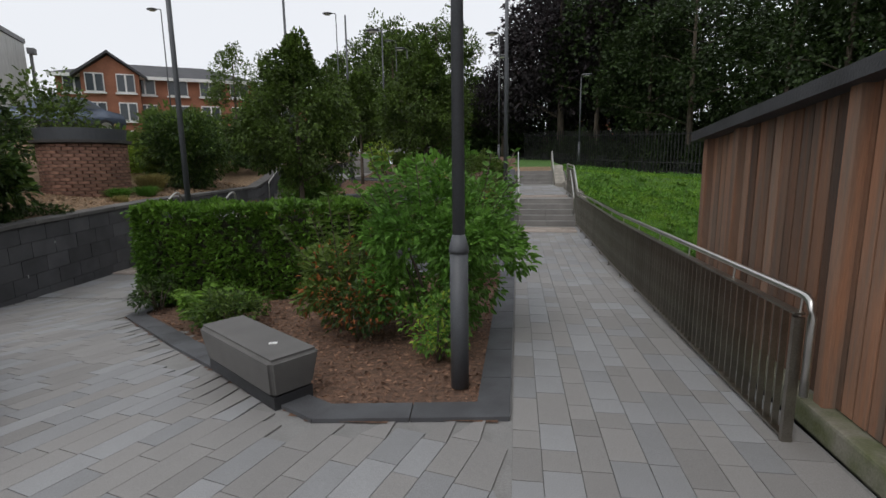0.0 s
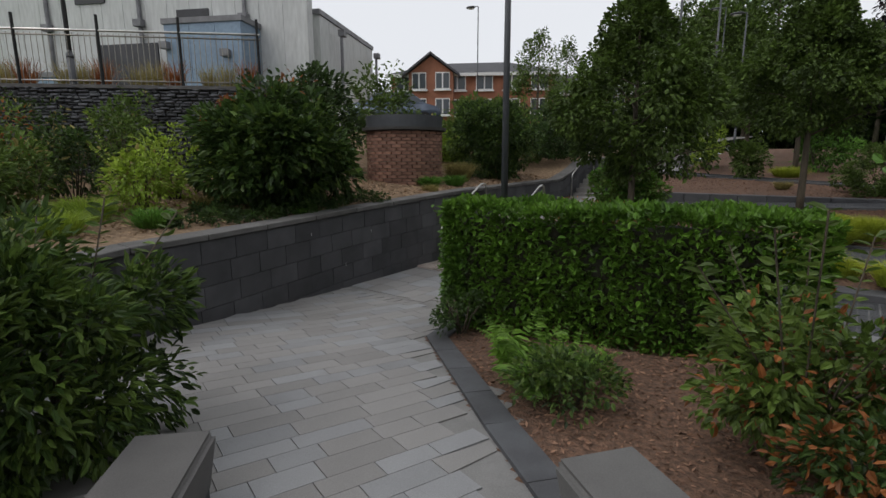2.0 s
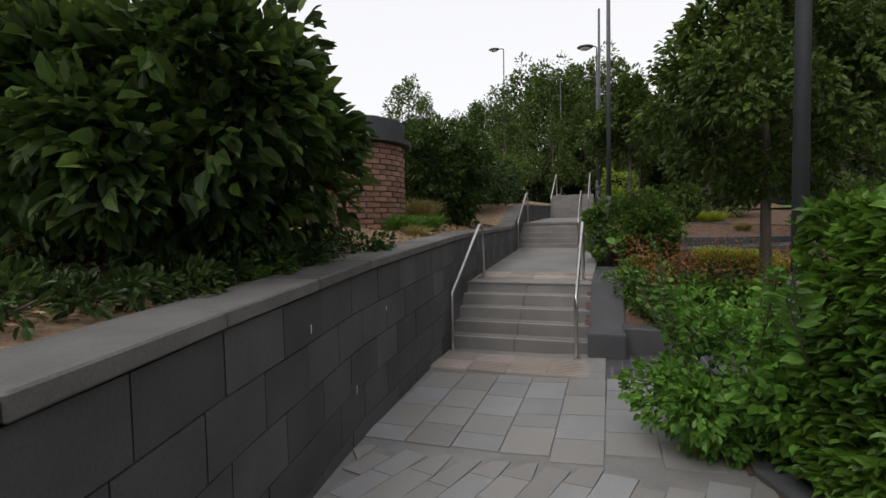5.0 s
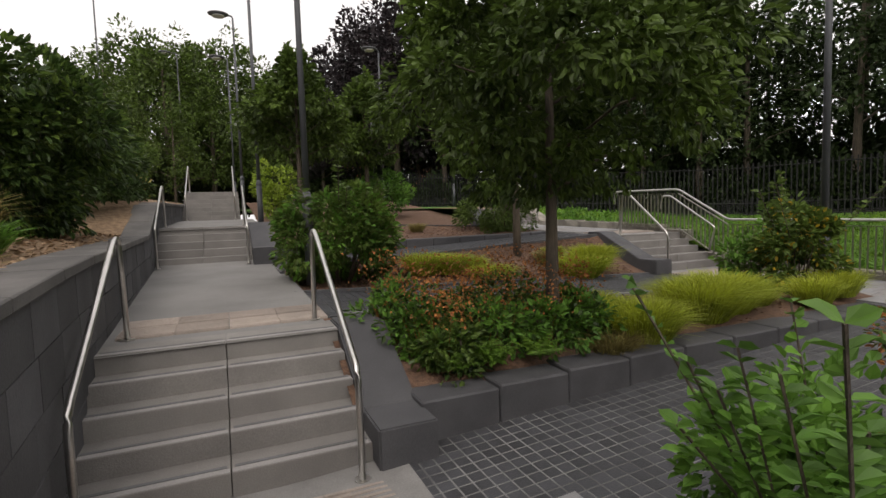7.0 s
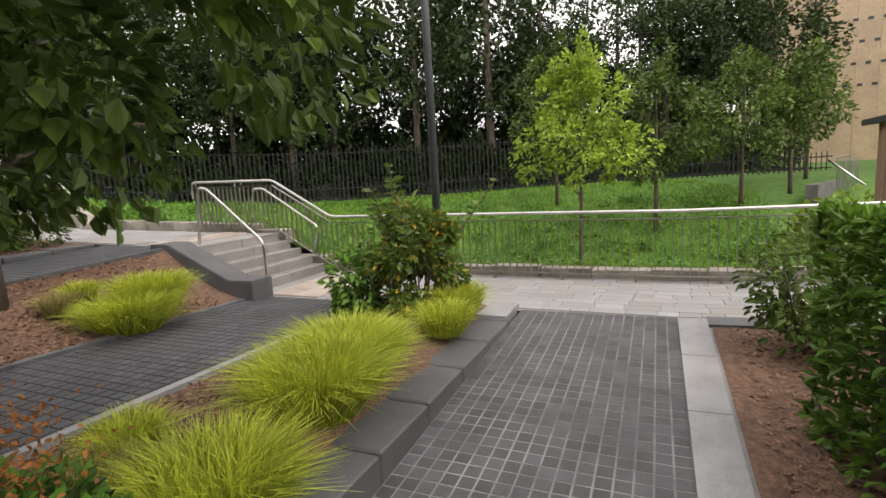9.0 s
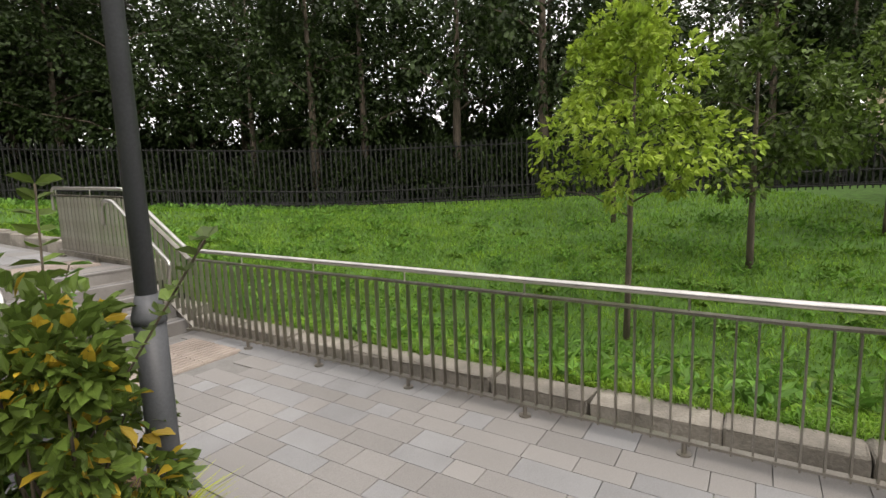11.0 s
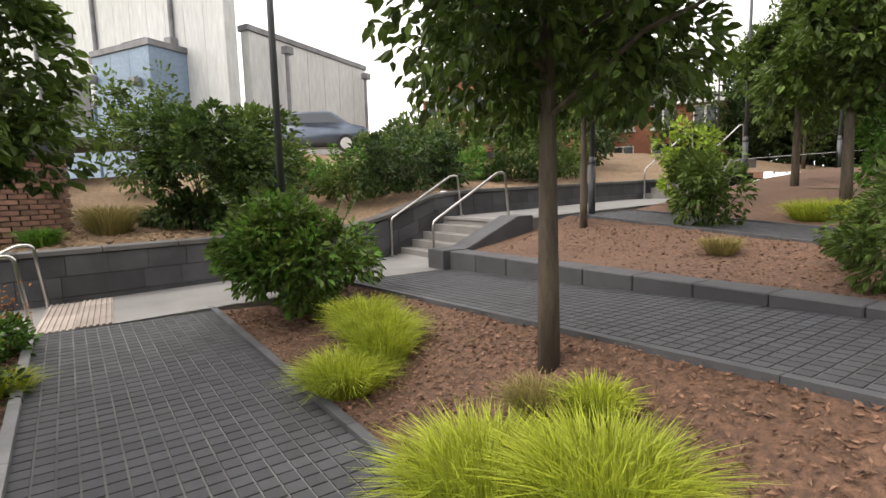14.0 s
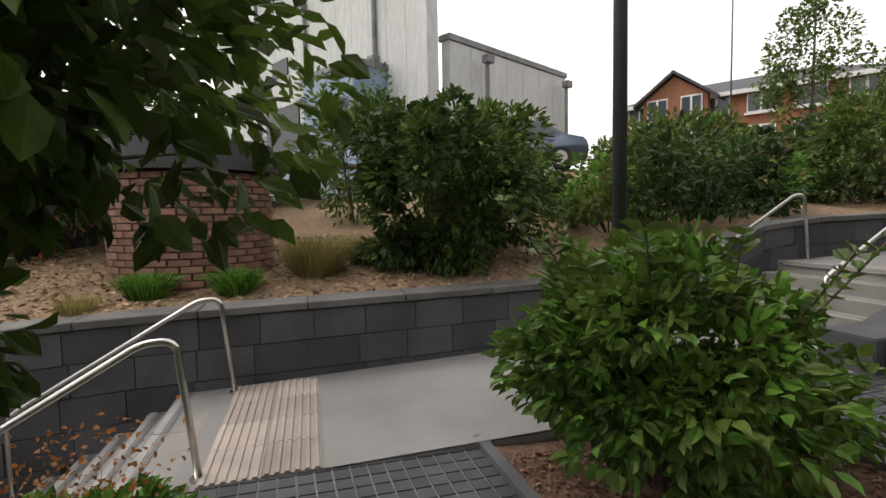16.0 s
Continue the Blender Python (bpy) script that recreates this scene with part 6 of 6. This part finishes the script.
def house(x, y, z, rz, w, d, h, storeys, cols, label, gable=None, roof_h=2.2):
    """A brick block whose front faces its own -y."""
    root = empty("apartment_house", (x, y, z), rz)
    tagged(root, label, "house")
    part("wall", one_box(0, d / 2, h / 2, w, d, h), M_HBRICK, root)
    bm = bmesh.new()
    e = 0.4
    a = [bm.verts.new(p) for p in ((-w / 2 - e, -e, h), (w / 2 + e, -e, h), (w / 2 + e, d + e, h), (-w / 2 - e, d + e, h))]
    b = [bm.verts.new(p) for p in ((-w / 2 + d / 2, d / 2, h + roof_h), (w / 2 - d / 2, d / 2, h + roof_h))]
    bm.faces.new((a[0], a[1], b[1], b[0]))
    bm.faces.new((a[1], a[2], b[1]))
    bm.faces.new((a[2], a[3], b[0], b[1]))
    bm.faces.new((a[3], a[0], b[0]))
    bm.faces.new(a[::-1])
    part("roof", bm, M_ROOF, root)
    part("eaves_board", one_box(0, -0.3, h - 0.1, w + 0.7, 0.2, 0.22), M_WHITE, root, "white eaves board")
    for i in range(cols):
        for s in range(storeys):
            window(root, -w / 2 + (i + 0.5) * w / cols, 1.6 + s * (h - 0.3) / storeys, 1.3, 1.25)
    if gable is not None:
        g0, gw, gh = gable
        bm = bmesh.new()
        f = [bm.verts.new(p) for p in ((g0 - gw / 2, -0.8, 0), (g0 + gw / 2, -0.8, 0), (g0 + gw / 2, -0.8, h), (g0, -0.8, h + gh), (g0 - gw / 2, -0.8, h))]
        k = [bm.verts.new((v.co.x, d / 2, v.co.z)) for v in f]
        bm.faces.new(f)
        for i in range(5):
            j = (i + 1) % 5
            bm.faces.new((f[i], f[j], k[j], k[i]))
        bmesh.ops.recalc_face_normals(bm, faces=bm.faces[:])
        part("gable_wall", bm, M_HBRICK, root)
        for sx in (-1, 1):
            bm = hexa(bmesh.new(), [(g0, -1.1, h + gh + 0.12), (g0 + sx * (gw / 2 + 0.5), -1.1, h - 0.3), (g0 + sx * (gw / 2 + 0.5), d / 2, h - 0.3), (g0, d / 2, h + gh + 0.12)],
                      [(g0, -1.1, h + gh + 0.3), (g0 + sx * (gw / 2 + 0.5), -1.1, h - 0.12), (g0 + sx * (gw / 2 + 0.5), d / 2, h - 0.12), (g0, d / 2, h + gh + 0.3)])
            bmesh.ops.recalc_face_normals(bm, faces=bm.faces[:])
            part("gable_roof", bm, M_ROOF, root)
        for s in range(storeys):
            for dx in (-0.9, 0.9):
                window(root, g0 + dx, 1.6 + s * (h - 0.3) / storeys, 1.1, 1.25, -0.8)
    return root


house(-25.5, 34.0, 1.88, 33, 12.5, 7, 6.0, 3, 6, "three storey red brick apartment house with a gable", (-3.0, 3.4, 1.2), 1.4)
house(-20.5, 41.0, 1.88, 30, 9.5, 7, 4.8, 2, 4, "two storey red brick wing with a slate roof", None, 1.9)
house(-34.0, 66.0, 1.88, 10, 14, 9, 5.4, 2, 4, "low red brick house behind the trees", None, 2.0)
house(-3.6, 52.0, 1.75, 0, 8, 8, 5.6, 2, 4, "red brick house seen past the woods", None, 2.2)
house(9.0, 57.0, 1.2, -15, 12, 8, 5.6, 2, 4, "red brick house beyond the railings", None, 2.2)


def facade(name, a, b, z0, z1, mat, label, depth=14.0, ribs=0):
    """A clad block whose front runs from a to b, with shallow upright panels."""
    root = empty(name, (a[0], a[1], z0), math.degrees(math.atan2(b[1] - a[1], b[0] - a[0])))
    tagged(root, label, "building")
    L = math.hypot(b[0] - a[0], b[1] - a[1])
    part("wall", one_box(L / 2, depth / 2, (z1 - z0) / 2, L, depth, z1 - z0), mat, root)
    part("parapet", one_box(L / 2, depth / 2 - 0.0, z1 - z0 + 0.1, L + 0.16, depth + 0.16, 0.22), M_GUTTER, root)
    m = int(L / 1.1)
    for i in range(m):
        part("panel", one_box((i + 0.5) * L / m, -0.012, (z1 - z0) / 2, L / m - 0.02, 0.03, z1 - z0 - 0.1), mat, root)
    return root, L


# front corner at (-21.1, 16); the tall hall to the south-west, a lower one to the north-west
tall, tl_len = facade("warehouse", (-38.0, 6.4), (-21.1, 16.0), 1.5, 14.5, M_CLAD, "tall pale grey metal clad warehouse hall", 0.5)
for s in (0.4, 6.2, 11.2, 16.5):
    part("downpipe", tube([(s, -0.12, 0.2), (s, -0.12, 12.6)], 0.09, 8), M_GUTTER, tall)
    for z in (6.2, 9.8):
        part("hopper", one_box(s, -0.2, z, 0.42, 0.32, 0.32, 0, 0.02), M_GUTTER, tall)
for s, z in ((8.6, 7.6), (13.9, 6.3)):
    part("vent", one_box(s, -0.05, z, 1.6, 0.1, 0.8), M_DARKHOLE, tall)
low, lw_len = facade("warehouse_wing", (-21.5, 16.9), (-25.4, 23.7), 1.5, 8.0, M_CLAD, "lower pale metal clad warehouse wing", 0.4)
for s in (1.6, lw_len - 0.6):
    part("downpipe", tube([(s, -0.45, 0.2), (s, -0.45, 5.9)], 0.08, 8), M_GUTTER, low)
    part("hopper", one_box(s, -0.5, 6.0, 0.4, 0.32, 0.3, 0, 0.02), M_GUTTER, low)
blue, bl_len = facade("blue_annexe", (-34.0, 6.8), (-25.6, 11.6), 1.5, 5.2, M_BLUE, "blue grey clad annexe with dark louvres", 2.2)
blue2, b2_len = facade("blue_annexe", (-25.4, 11.7), (-22.3, 13.5), 1.5, 7.2, M_BLUE, "taller blue grey clad annexe", 2.6)
for i in range(8):
    part("louvre", one_box(-0.03, 1.3, 3.0 + i * 0.3, 0.06, 2.2, 0.22), M_DARKHOLE, blue2)
part("louvre_screen", one_box(bl_len - 1.6, -0.06, 4.0, 3.0, 0.08, 1.9), M_DARKHOLE, blue)
part("hopper", one_box(2.9, -0.2, 4.4, 0.35, 0.3, 0.3, 0, 0.02), M_GUTTER, blue2)
part("hopper", one_box(0.1, -0.2, 4.8, 0.35, 0.3, 0.3, 0, 0.02), M_GUTTER, blue2)
tan, tn_len = facade("perforated_tower", (33.0, -14.0), (33.0, 2.0), 0.0, 22.0, M_TAN, "tall tan perforated metal clad building", 12)
tan.matrix_basis = pose(33.0, 2.0, 0.0, 0, 0, -90)
hole_bm = one_box(0, 0, 0, 0.26, 0.05, 0.16)
hole_me = bpy.data.meshes.new("slot")
hole_bm.to_mesh(hole_me)
hole_bm.free()
hole_me.materials.append(M_DARKHOLE)
for i in range(22):
    for j in range(12):
        shared("slot", hole_me, pose(0.5 + i * 0.72 + 0.36 * (j % 2), -0.03, 5.5 + j * 1.25), tan)

# steps and railing on the far side of the lawn
farwall = empty("side_ramp", (11.5, 3.6, -0.35))
tagged(farwall, "grey side ramp wall with a bright handrail", "ramp")
part("wall", one_box(1.6, 0, 0.5, 3.6, 0.3, 0.9, -25), M_COPE, farwall)
part("handrail_tube", tube([(-0.4, -0.3, 0.9), (0.4, 0.3, 1.6), (3.4, -1.0, 1.7)], 0.03, 8), M_STEEL, farwall, smooth=True)
for i in range(12):
    part("bar", one_box(0.2 + i * 0.26, 0.15 - i * 0.12, 1.2, 0.02, 0.02, 0.9), M_BAR, farwall)

# parked car on the road above the bank
car = empty("parked_car", (-18.2, 18.2, 2.93), 60)
tagged(car, "dark blue parked hatchback above the bank", "car")
bm = bmesh.new()
prof = [(-2.0, 0.25), (-2.05, 0.7), (-1.85, 0.9), (-1.3, 0.98), (-0.75, 1.42), (0.7, 1.45), (1.35, 1.02), (1.95, 0.85), (2.05, 0.55), (2.0, 0.25)]
ra = [bm.verts.new((x, -0.84 if z < 1 else -0.66, z)) for x, z in prof]
rb = [bm.verts.new((x, 0.84 if z < 1 else 0.66, z)) for x, z in prof]
bm.faces.new(ra)
bm.faces.new(rb[::-1])
for i in range(len(prof)):
    j = (i + 1) % len(prof)
    bm.faces.new((ra[i], rb[i], rb[j], ra[j]))
bmesh.ops.recalc_face_normals(bm, faces=bm.faces[:])
bmesh.ops.bevel(bm, geom=bm.edges[:], offset=0.05, segments=2, affect="EDGES")
part("body", bm, M_CAR, car, smooth=True)
for sy in (-1, 1):
    part("side_window", hexa(bmesh.new(), [(-1.1, sy * 0.8, 1.03), (1.2, sy * 0.8, 1.03), (1.2, sy * 0.78, 1.04), (-1.1, sy * 0.78, 1.04)],
                             [(-0.7, sy * 0.7, 1.36), (0.68, sy * 0.7, 1.38), (0.68, sy * 0.68, 1.38), (-0.7, sy * 0.68, 1.36)]), M_GLASS, car)
    for sx in (-1.25, 1.25):
        wv = part("tyre", tube([(sx, sy * 0.72, 0.3), (sx, sy * 0.88, 0.3)], 0.31, 20), M_RUBBER, car, "black tyre")
        part("rim", tube([(sx, sy * 0.87, 0.3), (sx, sy * 0.89, 0.3)], 0.2, 16), M_STEEL, wv)
road = tagged(obj_from("road", one_box(-20.5, 20.0, 2.75, 6, 14, 0.3, -30), M_KERB), "grey road above the planted bank", "road", "", "structure")

# ---------------------------------------------------------------- paving pieces


def slab_piece(x0, x1, y0, y1, fz, ox=0.0, oy=0.0, ang=0.0):
    """The eight corners of a slab in a turned grid, its top following the ground."""
    ca, sa = math.cos(ang), math.sin(ang)
    c = [(ox + x * ca - y * sa, oy + x * sa + y * ca) for x, y in ((x0, y0), (x1, y0), (x1, y1), (x0, y1))]
    return c, [fz(x, y) for x, y in c]


def add_piece(vs, fs, c, z, top, lift, b=0.002):
    """Top and four bevelled sides of a piece."""
    k = len(vs)
    mx, my = sum(p[0] for p in c) / 4, sum(p[1] for p in c) / 4
    for (x, y), h in zip(c, z):
        vs.append((x, y, h + lift - 0.02))
    for (x, y), h in zip(c, z):
        d = math.hypot(mx - x, my - y) or 1
        vs.append((x + (mx - x) / d * b, y + (my - y) / d * b, h + lift + top))
    fs.append((k + 4, k + 5, k + 6, k + 7))
    for i in range(4):
        j = (i + 1) % 4
        fs.append((k + i, k + j, k + 4 + j, k + 4 + i))


def pave(parent, name, pieces, near, mats, limit=290):
    """The pieces nearest a point as parts, the rest joined."""
    pieces.sort(key=lambda q: (q[0][0][0] - near[0]) ** 2 + (q[0][0][1] - near[1]) ** 2)
    for c, z in pieces[:limit]:
        vs, fs = [], []
        o = c[0]
        add_piece(vs, fs, [(x - o[0], y - o[1]) for x, y in c], [h - z[0] for h in z], 0.0, 0.0)
        ob = new(name, mesh_from(name, vs, fs, mats[0]))
        ob.parent = parent
        ob.matrix_basis = Matrix.Translation((o[0], o[1], z[0]))
    vs, fs = [], []
    for c, z in pieces[limit:]:
        add_piece(vs, fs, c, z, 0.0, 0.0)
    if vs:
        ob = new("far_" + name + "s", mesh_from("far_" + name + "s", vs, fs, mats[1]))
        ob.parent = parent
        tagged(ob, "", "", "", "stuff")


rng = np.random.default_rng(700)
# right path: columns along y
pieces = []
for x0, x1 in ((0.02, 0.18), (0.18, 0.38), (0.38, 0.54), (0.54, 0.74), (0.74, 0.9), (0.9, 1.1), (1.1, 1.26), (1.26, 1.46), (1.46, 1.72)):
    y = -2.0 + rng.uniform(0, 0.3)
    while y < 13.2:
        L = rng.choice([0.2, 0.3, 0.36, 0.45])
        if not (y + L > 12.3 and y < 13.2 and x0 < 1.45):
            pieces.append(slab_piece(x0 + 0.0015, x1 - 0.0015, y + 0.0015, y + L - 0.0015, lambda a, b: right_z(b)))
        y += L
pave(right_path, "paving_slab", pieces, (0.6, 4.0), (M_PAVE_OBJ, M_PAVE))
# landing between the right flights
pieces = []
for i in range(5):
    y = 15.55 + rng.uniform(0, 0.2)
    while y < 19.3:
        L = rng.choice([0.3, 0.4, 0.45])
        pieces.append(slab_piece(-0.06 + i * 0.31, 0.245 + i * 0.31, y, y + L - 0.006, lambda a, b: land_r_z(b)))
        y += L
pave(land_right, "paving_slab", pieces, (0.6, 15.5), (M_PAVE_OBJ, M_PAVE))
# left path: courses turned to follow it
pieces = []
ang = radians(75)
BED_OUT = BED


def plaza_fits(px, py):
    """Whether a point lies on the open paving."""
    return px < -0.003 and -3.0 < py < 6.93 and px > wall_x(py) + 0.02 and not inside(np.array([px]), np.array([py]), BED_OUT).any()


row = -60
v0 = -9.0
while v0 < 9.0:
    h = (0.16, 0.2, 0.18)[row % 3]
    u = -12.0 + rng.uniform(0, 0.4)
    while u < 12:
        L = rng.choice([0.3, 0.36, 0.45, 0.5])
        c, z = slab_piece(u + 0.0015, u + L - 0.0015, v0 + 0.0015, v0 + h - 0.0015, plaza_z, -3.0, 2.5, ang)
        cx, cy = np.array([p[0] for p in c]), np.array([p[1] for p in c])
        mx, my = cx.mean(), cy.mean()
        if plaza_fits(mx, my):
            cut = []
            for px, py in c:
                for k in range(9):
                    if plaza_fits(px, py):
                        break
                    px, py = px + (mx - px) * 0.14, py + (my - py) * 0.14
                cut.append((px, py))
            if all(plaza_fits(px, py) for px, py in cut):
                pieces.append((cut, z))
        u += L
    v0 += h
    row += 1
# the straight stretch before the left steps
for i in range(7):
    y = 6.95 + rng.uniform(0, 0.2)
    while y < 8.6:
        L = rng.choice([0.25, 0.36, 0.45])
        x0 = -8.0 + i * 0.34
        pieces.append(slab_piece(x0 + 0.003, x0 + 0.334, y + 0.003, min(y + L, 8.7) - 0.003, plaza_z))
        y += L
pave(plaza, "paving_slab", pieces, (-2.2, 1.8), (M_PAVE_OBJ, M_PAVE))


def setts(parent, x0, x1, ylo, yhi, fz, near, cols=16, size=0.1):
    """Small dark setts in straight rows across a ramp."""
    out = []
    n = int((x1 - x0) / size)
    for i in range(n):
        a, b = x0 + (x1 - x0) * i / n, x0 + (x1 - x0) * (i + 1) / n
        for j in range(cols):
            off = 0.0
            s, t = (j + off) / cols, (j + 1 + off) / cols
            ya, yb = ylo(a) + (yhi(a) - ylo(a)) * s, ylo(a) + (yhi(a) - ylo(a)) * t
            yc, yd = ylo(b) + (yhi(b) - ylo(b)) * s, ylo(b) + (yhi(b) - ylo(b)) * t
            g = 0.005
            c = [(a + g, ya + g), (b - g, yc + g), (b - g, yd - g), (a + g, yb - g)]
            out.append((c, [fz(p) + 0.004 for p, q in c]))
    pave(parent, "sett", out, near, (M_SETT_OBJ, M_SETT))


setts(ramp_a, -6.45, -0.03, A_S, A_N, ramp_a_z, (-4.8, 8.8))
setts(ramp_b, -6.58, -0.12, B_S, B_N, ramp_b_z, (-4.2, 11.8))
setts(ramp_c, -6.58, -0.12, C_S, C_N, ramp_c_z, (-2.5, 15.0))
setts(ramp_d, -6.58, -0.12, D_S, D_N, ramp_d_z, (-2.5, 18.6))
